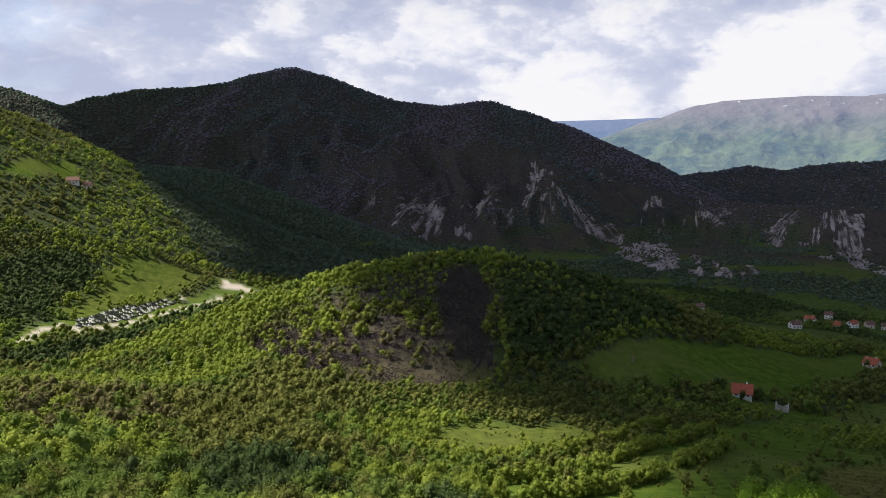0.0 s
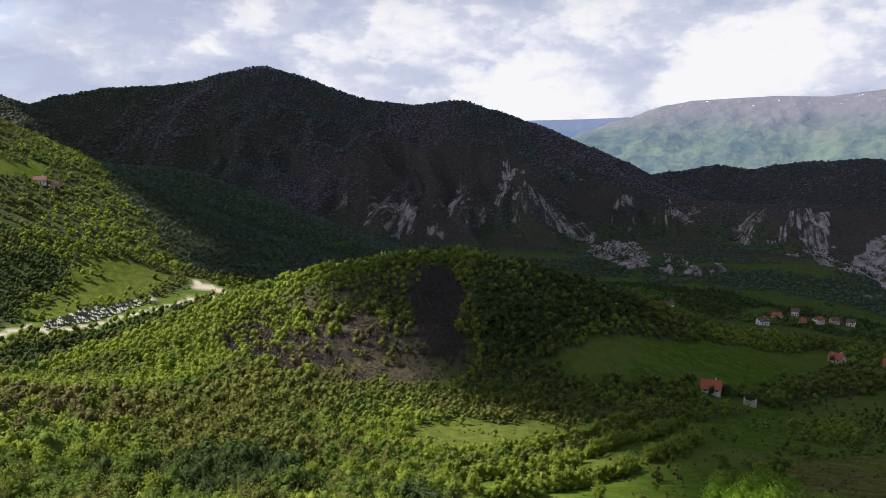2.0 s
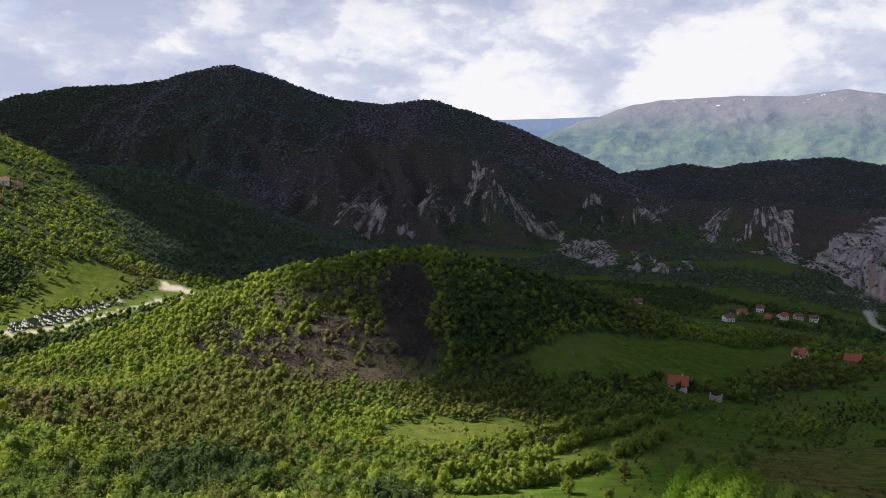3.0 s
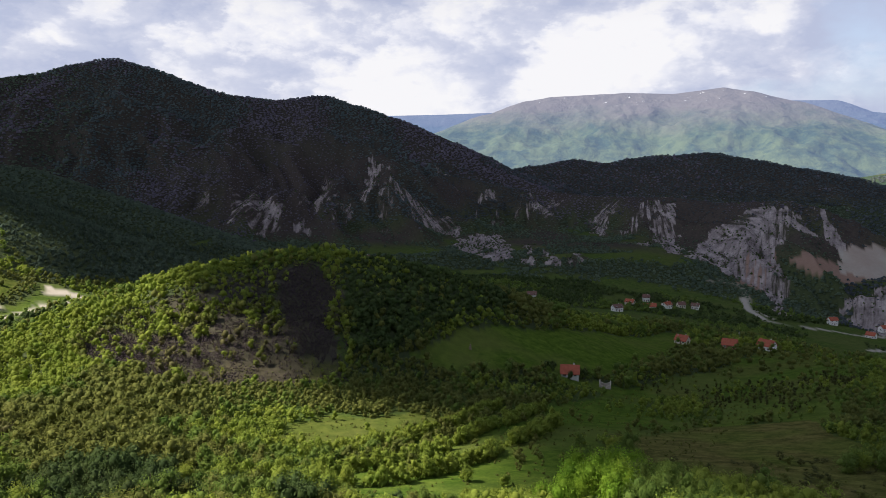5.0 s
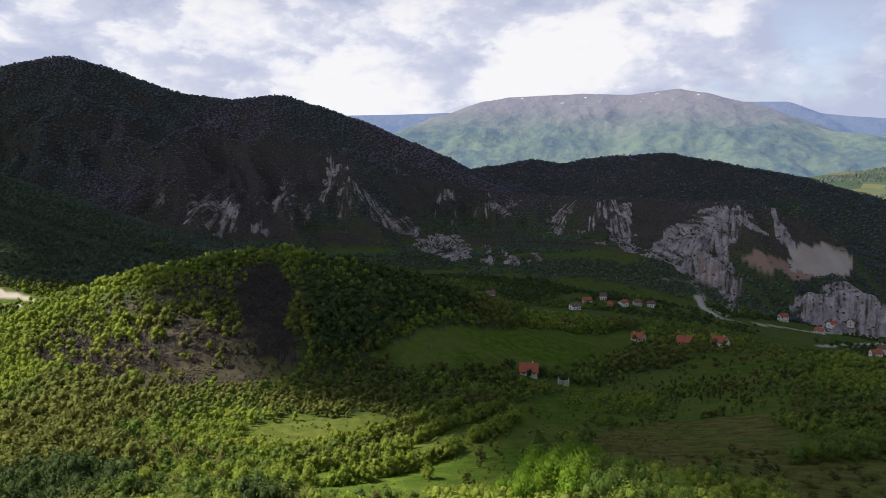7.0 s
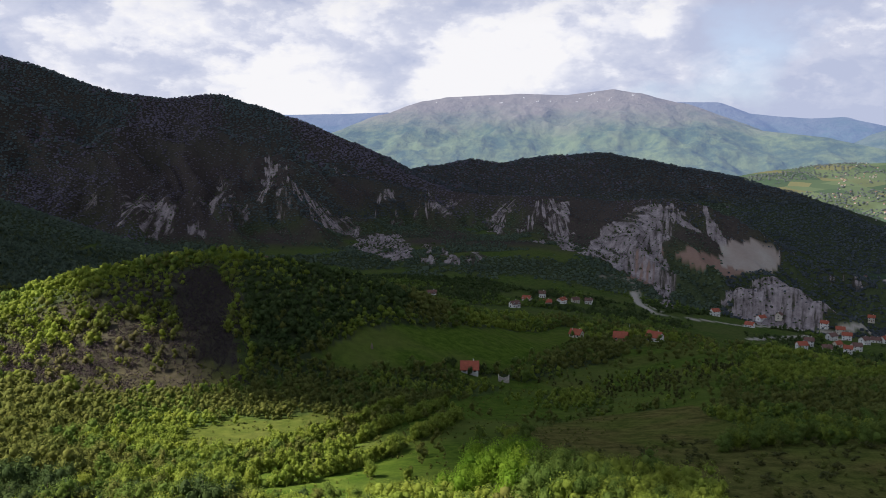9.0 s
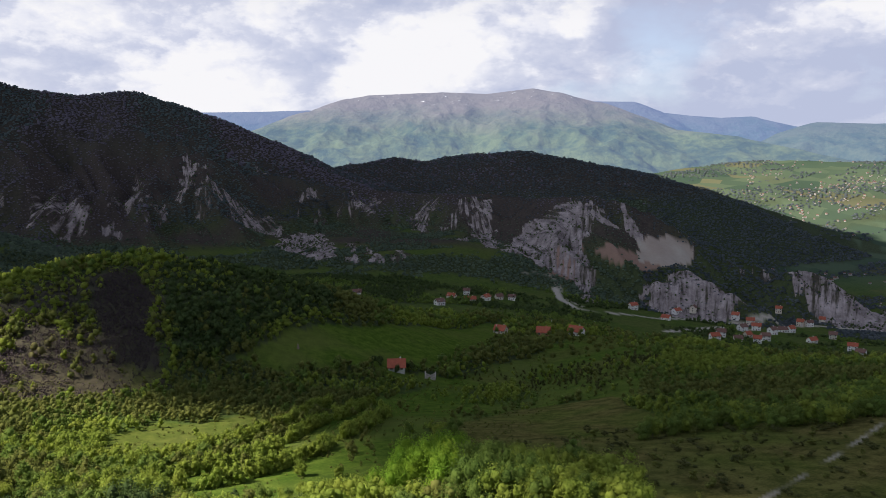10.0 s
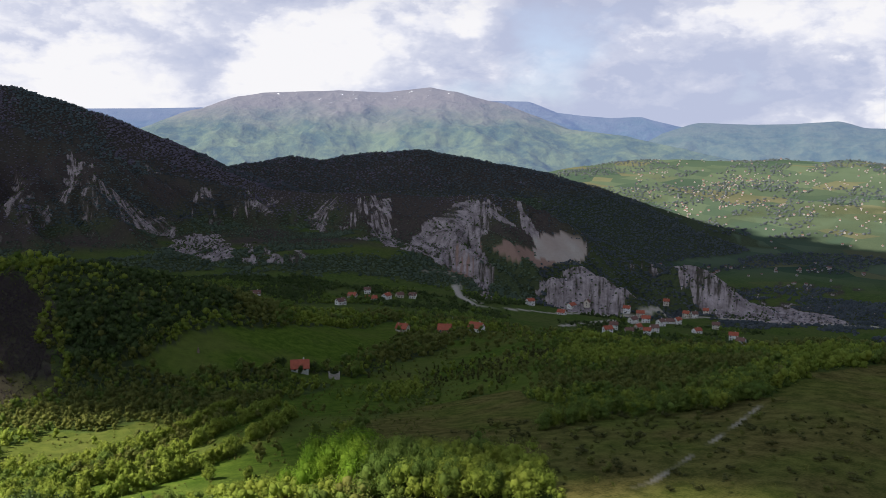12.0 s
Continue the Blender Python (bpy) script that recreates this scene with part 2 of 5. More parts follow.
BLUFF_B = [(876, 815, 34), (888, 802, 60), (912, 775, 53), (923, 746, 34), (930, 722, 24), (949, 680, 12), (969, 643, 12), (990, 593, 4)]
FOOTHILLS = [(1926, 2209, 117), (2130, 2197, 146), (2327, 2110, 175), (2469, 1878, 176), (2526, 1697, 170), (2572, 1512, 163), (2625, 1311, 157)]
KNOLL = [(-92, 369, 147), (-64, 405, 155), (-25, 434, 166), (14, 445, 171), (47, 458, 163), (78, 469, 147), (115, 487, 130)]


def inside(x, y, corners):
    """Which places lie inside the outline."""
    hit = np.zeros(np.shape(x), bool)
    for (ax, ay), (bx, by) in zip(corners, corners[1:] + corners[:1]):
        if ay != by:
            hit ^= ((ay > y) != (by > y)) & (x < (bx - ax) * (y - ay) / (by - ay) + ax)
    return hit


def off_line(x, y, line):
    """Distance from a line of points."""
    best = np.full(np.shape(x), 1e6)
    for (ax, ay), (bx, by) in zip(line, line[1:]):
        lx, ly = bx - ax, by - ay
        s = np.clip(((x - ax) * lx + (y - ay) * ly) / (lx * lx + ly * ly), 0, 1)
        best = np.minimum(best, np.hypot(x - ax - s * lx, y - ay - s * ly))
    return best


def ridge(x, y, line, slope, round_top, away=None):
    """A hill that falls off evenly from a crest line; away: its slope on the side farther from the camera."""
    x, y = np.asarray(x, float), np.asarray(y, float)
    best = np.full(np.shape(x), -1e3)
    span = 1e9 if slope == 0 else (max(p[2] for p in line) + 90) / min(slope, away or slope) + round_top
    near = np.abs(x - 0.5 * (min(p[0] for p in line) + max(p[0] for p in line))) < 0.5 * (max(p[0] for p in line) - min(p[0] for p in line)) + span
    near &= np.abs(y - 0.5 * (min(p[1] for p in line) + max(p[1] for p in line))) < 0.5 * (max(p[1] for p in line) - min(p[1] for p in line)) + span
    if not near.any():
        return best
    best[near] = crest_fall(x[near], y[near], line, slope, round_top, away)
    return best


def crest_fall(x, y, line, slope, round_top, away):
    best = np.full(np.shape(x), -1e3)
    for (ax, ay, az), (bx, by, bz) in zip(line, line[1:]):
        lx, ly = bx - ax, by - ay
        s = np.clip(((x - ax) * lx + (y - ay) * ly) / (lx * lx + ly * ly), 0, 1)
        px, py = ax + s * lx, ay + s * ly
        d = np.hypot(x - px, y - py)
        k = slope if away is None else np.where(np.hypot(x, y) > np.hypot(px, py), away, slope)
        best = np.maximum(best, az + s * (bz - az) - k * (np.sqrt(d * d + round_top ** 2) - round_top))
    return best


def soft_max(a, b, k):
    return 0.5 * (a + b + np.sqrt((a - b) ** 2 + k * k))


def weave(p0, p1, p2, p3, u):
    return p1 + 0.5 * u * (p2 - p0 + u * (2 * p0 - 5 * p1 + 4 * p2 - p3 + u * (3 * (p1 - p2) + p3 - p0)))


def near_slopes(bearing, reach):
    table = np.array(SLOPES, float)
    table = np.pad(table, 1, mode="edge")
    u = np.interp(-bearing, [-b for b in BEARINGS], np.arange(len(BEARINGS)))
    v = np.interp(reach, REACHES, np.arange(len(REACHES)))
    iu, iv = np.minimum(u.astype(int), len(BEARINGS) - 2), np.minimum(v.astype(int), len(REACHES) - 2)
    fu, fv = u - iu, v - iv
    rows = [weave(*[table[iu + a, iv + b] for b in range(4)], fv) for a in range(4)]
    return weave(*rows, fu)


def ground(x, y):
    """Height of the ground at a place."""
    x, y = np.asarray(x, float), np.asarray(y, float)
    reach, bearing = np.hypot(x, y), np.degrees(np.arctan2(-x, y))
    near = near_slopes(bearing, np.clip(reach, 60, 860))
    left, mid, right = (np.interp(reach, [860] + OUTER_REACH, [0] + list(v)) for v in (OUTER_LEFT, OUTER_AHEAD, OUTER_RIGHT))
    edge = near_slopes(bearing, np.full_like(reach, 860.0))
    to_right, to_left = smooth(-24, -44, bearing), smooth(12, 28, bearing)
    outer = mid * (1 - to_right) * (1 - to_left) + right * to_right + left * to_left
    far_mix = smooth(860, 1150, reach)
    base = np.where(reach <= 860, near, edge * (1 - far_mix) + outer * far_mix)
    warp = fbm(x, y, 160, 5, 3) * 45
    z = base + fbm(x, y, 90, 3, 4) * smooth(100, 300, reach) * 2.6
    z = soft_max(z, ridge(x, y, WEST_HILL, 0.52, 40), 10)
    z = soft_max(z, ridge(x, y, WEST_SPUR, 0.42, 45), 8)
    ribs = np.abs(fbm(x + warp * 0.6, y * 0.35, 130, 11, 3))
    gully = np.abs(fbm(x + warp, y * 0.30, 55, 29, 3))
    main = ridge(x, y, MAIN_RIDGE, 0.44, 26, 0.5) - 5
    main = soft_max(main, ridge(x, y, SPUR_A, 0.50, 35), 10)
    main = soft_max(main, ridge(x, y, SPUR_B, 0.46, 35), 10)
    drop = smooth(25, 300, off_line(x, y, [p[:2] for p in MAIN_RIDGE]))
    fine = np.abs(fbm(x + warp, y * 0.26, 27, 33, 2))
    main = main - drop * (ribs * 74 + gully * 28 + fine * 12 - 22)
    z = soft_max(z, main, 12)
    z = soft_max(z, ridge(x, y, EAST_RIDGE, 0.42, 50, 0.35) - 4 - gully * 6, 12)
    foot = ridge(x, y, FOOT_RIDGE, 0.46, 20)
    z = soft_max(z, foot - smooth(5, 110, off_line(x, y, [p[:2] for p in FOOT_RIDGE])) * (gully * 44 + ribs * 24 + fine * 9 - 12), 6)
    z = soft_max(z, ridge(x, y, QUARRY_HILL, 0.66, 14) - gully * 14 - np.abs(fbm(x, y, 34, 21, 3)) * 8 + 3, 4)
    z = soft_max(z, ridge(x, y, BLUFF_A, 0.95, 9) - gully * 22 - np.abs(fbm(x, y, 26, 19, 3)) * 9 + 3, 3)
    z = soft_max(z, ridge(x, y, BLUFF_B, 0.78, 9) - gully * 22 - np.abs(fbm(x, y, 26, 20, 3)) * 9 + 3, 3)
    z = soft_max(z, ridge(x, y, FOOTHILLS, 0.175, 160) + fbm(x, y, 340, 9, 4) * smooth(1900, 2500, reach) * 22, 20)
    z = soft_max(z, ridge(x, y, KNOLL, 0.40, 34) + fbm(x, y, 40, 8, 3) * 1.5, 5)
    return z


# ---- what grows or lies where, in plan ----
MEADOW = [(48, 339), (78, 371), (117, 399), (152, 415), (200, 470), (290, 541), (261, 473), (168, 371), (136, 350), (116, 351), (74, 329)]
PASTURE = [(-2, 239), (3, 256), (18, 266), (47, 273), (53, 263), (41, 250), (22, 230), (8, 213), (-1, 218)]
TERRACE = [(-8, 158), (-6, 165), (9, 173), (23, 182), (46, 209), (78, 247), (108, 292), (132, 321), (157, 340), (149, 299), (106, 231), (79, 189), (62, 161), (52, 143)]
HEATH = [(79, 166), (100, 220), (148, 251), (173, 233), (159, 181), (152, 160), (176, 150), (200, 132), (240, 150), (330, 150), (200, 0), (100, 20), (66, 64), (86, 100), (99, 116)]
HEATH_FAR = [(301, 453), (421, 528), (327, 379), (240, 290), (176, 240), (171, 272), (186, 328), (161, 341), (201, 382), (230, 390)]
BARE_SLOPE = [(-92, 359), (-80, 372), (-62, 359), (-47, 365), (-36, 359), (-22, 370), (-4, 363), (19, 356), (25, 333), (24, 319), (-1, 314), (-30, 290), (-46, 287), (-64, 319), (-82, 338)]
DRY_FOOT = [(-41, 313), (-20, 340), (4, 340), (24, 335), (24, 319), (-1, 314), (-30, 290), (-46, 287)]
BURNT = [(7, 423), (20, 422), (23, 403), (20, 374), (22, 349), (16, 339), (7, 343), (4, 356), (1, 370), (-4, 392), (0, 415)]
BURNT_SIDE = [(-40, 356), (-27, 376), (-10, 366), (-18, 346)]
WEST_MEADOW = [(-235, 489), (-225, 518), (-232, 558), (-228, 579), (-211, 589), (-190, 598), (-176, 597), (-178, 566), (-183, 539), (-202, 521), (-215, 482), (-229, 475)]
HIGH_MEADOW = [(-334, 620), (-341, 648), (-336, 670), (-323, 729), (-301, 674), (-321, 638)]
GRAVES = [(-220, 480), (-222, 489), (-203, 508), (-184, 541), (-176, 536), (-190, 486), (-208, 456)]
WEST_LOT = [(-177, 541), (-172, 558), (-164, 585), (-142, 592), (-130, 576), (-150, 557)]
WEST_ROAD = [(-222, 423), (-225, 447), (-219, 460), (-205, 454), (-187, 478), (-172, 518), (-150, 557), (-130, 576), (-147, 592), (-159, 593), (-162, 602)]
VALLEY_ROAD = [(544, 871), (502, 791), (488, 740), (518, 722), (568, 724), (668, 750), (735, 720), (830, 712), (851, 683), (901, 636), (953, 592), (992, 571)]
VILLAGE_LANE = [(531, 637), (608, 672), (671, 702), (696, 689)]
FOOTPATH = [(92, 91), (108, 93), (132, 103), (161, 116), (189, 129)]
HEDGES = [[(-4, 162), (7, 165), (17, 165), (26, 166), (36, 174), (49, 193), (64, 210), (77, 225), (90, 246)],
          [(-16, 170), (-6, 174), (5, 175), (14, 181), (24, 190), (34, 198), (46, 217), (61, 238), (79, 256), (95, 282)],
          [(2, 204), (11, 210), (20, 215), (33, 229), (47, 246), (58, 255), (80, 283)]]
ROWS = [(-18, 164), (-10, 178), (5, 186), (24, 204), (46, 232), (60, 252), (95, 290), (100, 250), (77, 218), (49, 184), (26, 158), (0, 156)]
OPEN_FIELD = [(269, 431), (322, 402), (221, 275), (176, 222), (166, 230), (173, 274), (212, 363)]
SHADY_GAP = [(-52, 165), (-46, 182), (-30, 180), (-22, 150), (-38, 140), (-50, 148)]
WEST_CLUMP = [(-284, 518), (-273, 541), (-248, 561), (-228, 544), (-231, 520), (-240, 492), (-229, 463), (-248, 449)]
FRONT_CANOPY = [(-101, 179), (-85, 178), (-66, 183), (-52, 158), (-49, 150), (-78, 138)]
KNOLL_EAST = [(26, 340), (32, 430), (60, 485), (135, 505), (128, 425), (80, 378), (48, 343)]
RAVINE = [(-205, 385), (-176, 436), (-152, 488), (-126, 530), (-75, 490), (-40, 500)]
BARE_ROW = [(-133, 238), (-122, 270), (-85, 246), (-70, 205), (-67, 186), (-86, 181), (-104, 185)]
KNOLL_FRONT = [(-92, 359), (-81, 380), (-63, 404), (-47, 410), (-25, 421), (-1, 427), (29, 426), (27, 375), (29, 341), (24, 319), (-1, 314), (-30, 290), (-48, 285), (-64, 319), (-82, 338)]
LIGHT_SCRUB = [(70, 180), (100, 300), (128, 335), (160, 345), (200, 385), (235, 395), (240, 300), (150, 240), (95, 165), (60, 140), (46, 140)]
SCREES = [((-131, 1476), [(-123, 1376), (-130, 1305), (-102, 1314)]), ((-51, 1510), [(-79, 1363), (-78, 1258), (-38, 1233), (7, 1241), (-17, 1318), (-42, 1371)]),
          ((20, 1400), [(14, 1268), (27, 1236), (48, 1219), (41, 1266)]),
          ((90, 1590), [(90, 1547), (87, 1366), (117, 1288), (107, 1275), (71, 1318), (57, 1291), (57, 1353), (78, 1437)]),
          ((192, 1684), [(176, 1563), (179, 1462), (136, 1302), (130, 1330), (153, 1473)]),
          ((183, 1511), [(175, 1388), (188, 1348), (226, 1328), (268, 1281), (277, 1228), (241, 1236), (188, 1224), (152, 1261), (164, 1335)]),
          ((330, 1333), [(258, 1190), (298, 1236), (334, 1211), (317, 1078), (293, 1033), (265, 1033), (239, 1090)]),
          ((360, 1210), [(347, 1136), (355, 1127), (322, 1000), (310, 1005)]), ((376, 1190), [(360, 1108), (366, 1075), (353, 988), (338, 996)]),
          ((410, 1190), [(386, 1063), (402, 1078), (392, 999), (370, 981), (364, 993)]), ((320, 1640), [(293, 1550), (312, 1527), (285, 1414), (278, 1461)]),
          ((380, 1500), [(340, 1418), (379, 1411), (381, 1389), (342, 1384)]), ((450, 1440), [(422, 1348), (440, 1327), (452, 1285), (430, 1294), (410, 1317)]),
          ((640, 1450), [(560, 1322), (570, 1293), (540, 1266), (492, 1183), (484, 1228), (522, 1302)]),
          ((700, 1380), [(615, 1275), (640, 1270), (584, 1226), (529, 1183), (529, 1199), (575, 1240)]),
          ((660, 1420), [(620, 1259), (635, 1232), (598, 1148), (554, 1052), (520, 1020), (569, 1139), (515, 1075), (517, 1103), (587, 1204)])]
QUARRY_FACE = [(723, 1064), (737, 1034), (693, 1016), (656, 972), (630, 908), (554, 790), (530, 775), (590, 904), (568, 941), (547, 1027), (620, 1108), (666, 1105), (692, 1105)]
BLUFFS = [[(640, 800), (662, 846), (708, 872), (752, 875), (790, 850), (812, 800), (815, 760), (693, 736), (631, 760)],
          [(878, 830), (930, 850), (970, 800), (995, 720), (1010, 650), (975, 590), (883, 623), (847, 671), (868, 783)]]
QUARRY_RAMP = [(772, 1050), (764, 1022), (760, 972), (742, 960), (737, 981), (761, 1040)]
QUARRY_FLOOR = [(744, 971), (810, 968), (824, 945), (819, 923), (743, 896), (718, 921), (736, 951)]
QUARRY_RED = [(655, 950), (721, 940), (745, 897), (666, 900)]
QUARRY_CUT = [(612, 975), (657, 974), (629, 947), (593, 902), (563, 919)]
QUARRY_LEDGE = [(687, 1097), (696, 1060), (713, 1014), (725, 1000)]
QUARRY_ROAD = [(526, 925), (565, 912), (553, 875), (518, 819), (505, 752)]


def region(x, y, corners, ragged=4.0):
    """Inside an outline whose edge is uneven."""
    return inside(x + ragged * vnoise(x, y, 14, 91), y + ragged * vnoise(x, y, 14, 92), corners)


def lay(x, y, z):
    """Slope of the ground."""
    e = 7.0
    return np.hypot(ground(x + e, y) - z, ground(x, y + e) - z) / e


def mountain_bare(x, y, z):
    """The thin brown cover of the lower mountain slopes, round the screes."""
    reach, bearing = np.hypot(x, y), np.degrees(np.arctan2(-x, y))
    return smooth(1120, 1210, reach) * (1 - smooth(1500, 1750, reach)) * smooth(9, 3, bearing) * smooth(60, 85, z) * smooth(-0.45, 0.05, fbm(x, y, 130, 66, 3)) * smooth(-44, -38, bearing)


def fan_across(x, y):
    """Metres across the fall line: each scree spreads from its own head, elsewhere the slopes fall to the valley head."""
    across = np.arctan2(x, y) * 1250.0
    for k, (head, outline) in enumerate(SCREES):
        mid = np.mean(outline, axis=0)
        span = max(math.dist(mid, p) for p in outline)
        far = math.dist(mid, head)
        own = np.hypot(x - mid[0], y - mid[1]) < span + 12
        across = np.where(own, np.arctan2(x - head[0], head[1] - y) * far + 400.0 * k, across)
    return across


def rock_amount(x, y, z):
    """Bare scree and cliffs: streaks down the lower mountain slopes, the quarry, the two bluffs."""
    reach = np.hypot(x, y)
    rock = np.zeros(np.shape(x))
    far = (reach > 560) & (reach < 1700)
    if not far.any():
        return rock
    fx, fy, fr = x[far], y[far], reach[far]
    fa = fan_across(fx, fy)
    fan = vnoise(fa, fr * 0.10, 9, 61) * 0.55 + vnoise(fa, fr * 0.14, 5, 62) * 0.45
    patch = fbm(fx, fy, 45, 63, 3)
    inner = np.zeros(np.shape(fx))
    for k, (head, outline) in enumerate(SCREES):
        inner = np.maximum(inner, np.where(region(fx, fy, outline, 9.0), (0.80 if k in (6, 15) else 0.54) + 0.30 * fan + 0.36 * patch, 0.0))
    inner = np.maximum(inner, 0.46 * smooth(0.25, 0.75, fan + 0.8 * patch) * smooth(1180, 1240, fr) * (1 - smooth(1440, 1540, fr)))
    for outline in BLUFFS:
        inner = np.maximum(inner, np.where(region(fx, fy, outline, 7.0), 0.86 + 0.20 * fan + 0.24 * patch, 0.0))
    inner = np.maximum(inner, np.where(region(fx, fy, QUARRY_FACE, 8.0), 0.78 + 0.25 * fan + 0.30 * patch, 0.0))
    inner = np.maximum(inner, np.where(region(fx, fy, QUARRY_RAMP, 3.0), 1.0, 0.0))
    inner = np.maximum(inner, smooth(11, 5, off_line(fx, fy, QUARRY_LEDGE)))
    rock[far] = inner
    return rock


# the spur under cloud shade; trees inside get the cooler, darker leaf colour
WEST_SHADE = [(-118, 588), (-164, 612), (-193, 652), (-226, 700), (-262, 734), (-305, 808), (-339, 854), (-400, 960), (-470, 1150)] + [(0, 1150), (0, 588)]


def forest_amount(x, y, z, rock):
    """How densely trees and bushes stand, from 0 to 1."""
    reach, bearing = np.hypot(x, y), np.degrees(np.arctan2(-x, y))
    patch = fbm(x, y, 70, 41, 3)
    wood = np.where(reach < 620, 0.92, 0.0)
    valley = smooth(-0.10, 0.08, fbm(x, y * 1.6, 85, 43, 3)) * 0.9                   # hedges and copses among the fields
    plain = smooth(0.12, 0.3, fbm(x * 0.6, y * 1.4, 160, 44, 3)) * 0.5
    steep = np.zeros(np.shape(x))
    out = reach >= 560
    steep[out] = smooth(0.13, 0.24, lay(x[out], y[out], z[out]))
    mid = np.where(bearing > 9, 0.95, np.maximum(valley, steep * 0.95))
    wood = np.where(reach >= 620, mid, wood)
    wood = np.where((bearing < -42) & (reach > 1350) & (steep < 0.4), plain, wood)
    wood = np.where((bearing < -36) & (reach > 560) & (reach < 1000), np.maximum(valley * 0.8, smooth(640, 560, reach) * 0.9), wood)
    wood = np.where(inside(x, y, LIGHT_SCRUB), smooth(-0.40, 0.22, fbm(x, y, 26, 46, 3)) * 0.66, wood)
    for outline, most in ((MEADOW, 0.0), (PASTURE, 0.04), (TERRACE, 0.06), (ROWS, 0.10), (HEATH, 0.0), (HEATH_FAR, 0.12), (OPEN_FIELD, 0.10), (KNOLL_FRONT, 0.52), (BARE_SLOPE, 0.15), (DRY_FOOT, 0.05), (BURNT, 0.0),
                          (BURNT_SIDE, 0.05), (WEST_MEADOW, 0.05), (HIGH_MEADOW, 0.0), (GRAVES, 0.0), (WEST_LOT, 0.0), (BARE_ROW, 0.8),
                          (QUARRY_FLOOR, 0.0), (QUARRY_RED, 0.05), (QUARRY_CUT, 0.05)):
        wood = np.where(region(x, y, outline), np.minimum(wood, most), wood)
    for line in HEDGES:
        wood = np.where(off_line(x, y, line) < 3.4, 0.0, wood)
    wood = np.where((np.hypot(x - 146, y - 338) < 11) | (np.hypot(x - 131, y - 343) < 9), 0.0, wood)     # round the farm and the ruin
    for hx, hy in ((259, 481), (287, 470), (311, 465), (279, 455)):                                  # round the cottages
        wood = np.where(np.hypot(x - hx, y - hy) < 12, 0.0, wood)
    wood = np.where(off_line(x, y, WEST_ROAD) < 9.0, 0.0, wood)
    wood = np.where(off_line(x, y, VALLEY_ROAD) < 6.0, 0.0, wood)
    wood = np.where((off_line(x, y, FOOTPATH) < 3.5), 0.0, wood)
    brown = mountain_bare(x, y, z)
    wood = wood * (1 - 0.45 * brown)
    return wood * (1 - 0.86 * smooth(0.35, 0.7, rock)) * np.where(reach < 95, 0.0, 1.0)

# ---- ground sheet ----
def fast_mesh(name, verts, faces, smooth_shade=True):
    """A mesh from arrays: verts n x 3, faces m x 3 or m x 4."""
    me = bpy.data.meshes.new(name)
    verts, faces = np.asarray(verts, np.float32), np.asarray(faces, np.int32)
    side = faces.shape[1]
    me.vertices.add(len(verts))
    me.vertices.foreach_set("co", verts.ravel())
    me.loops.add(faces.size)
    me.loops.foreach_set("vertex_index", faces.ravel())
    me.polygons.add(len(faces))
    me.polygons.foreach_set("loop_start", np.arange(0, faces.size, side, dtype=np.int32))
    me.polygons.foreach_set("use_smooth", np.full(len(faces), smooth_shade))
    me.update(calc_edges=True)
    return me


def ground_sheet():
    turns = np.concatenate([np.arange(-66, -48, 0.22), np.arange(-48, 9, 0.135), np.arange(9, 40, 0.22), np.arange(40, 294, 3.0)])
    reaches = [0.02, 4.0, 9.0, 16.0, 24.0, 34.0]
    while reaches[-1] < 4880:
        far = reaches[-1]
        reaches.append(far * (1.0075 if 980 < far < 1600 else 1.013 if far < 2300 else 1.022) + 0.1)
    reaches = np.array(reaches)
    a, r = np.meshgrid(np.radians(turns), reaches, indexing="ij")
    x, y = -np.sin(a) * r, np.cos(a) * r
    z = ground(x, y)
    n, m = a.shape
    verts = np.stack([x, y, z], -1).reshape(-1, 3)
    i, j = np.meshgrid(np.arange(n), np.arange(m - 1), indexing="ij")
    i2 = (i + 1) % n
    faces = np.stack([i * m + j, i * m + j + 1, i2 * m + j + 1, i2 * m + j], -1).reshape(-1, 4)
    me = fast_mesh("ground", verts, faces)
    return verts, me


verts, me = ground_sheet()
tagged(new("ground", me), "green meadow hillside and valley floor with bare patches", "ground", kind="structure")


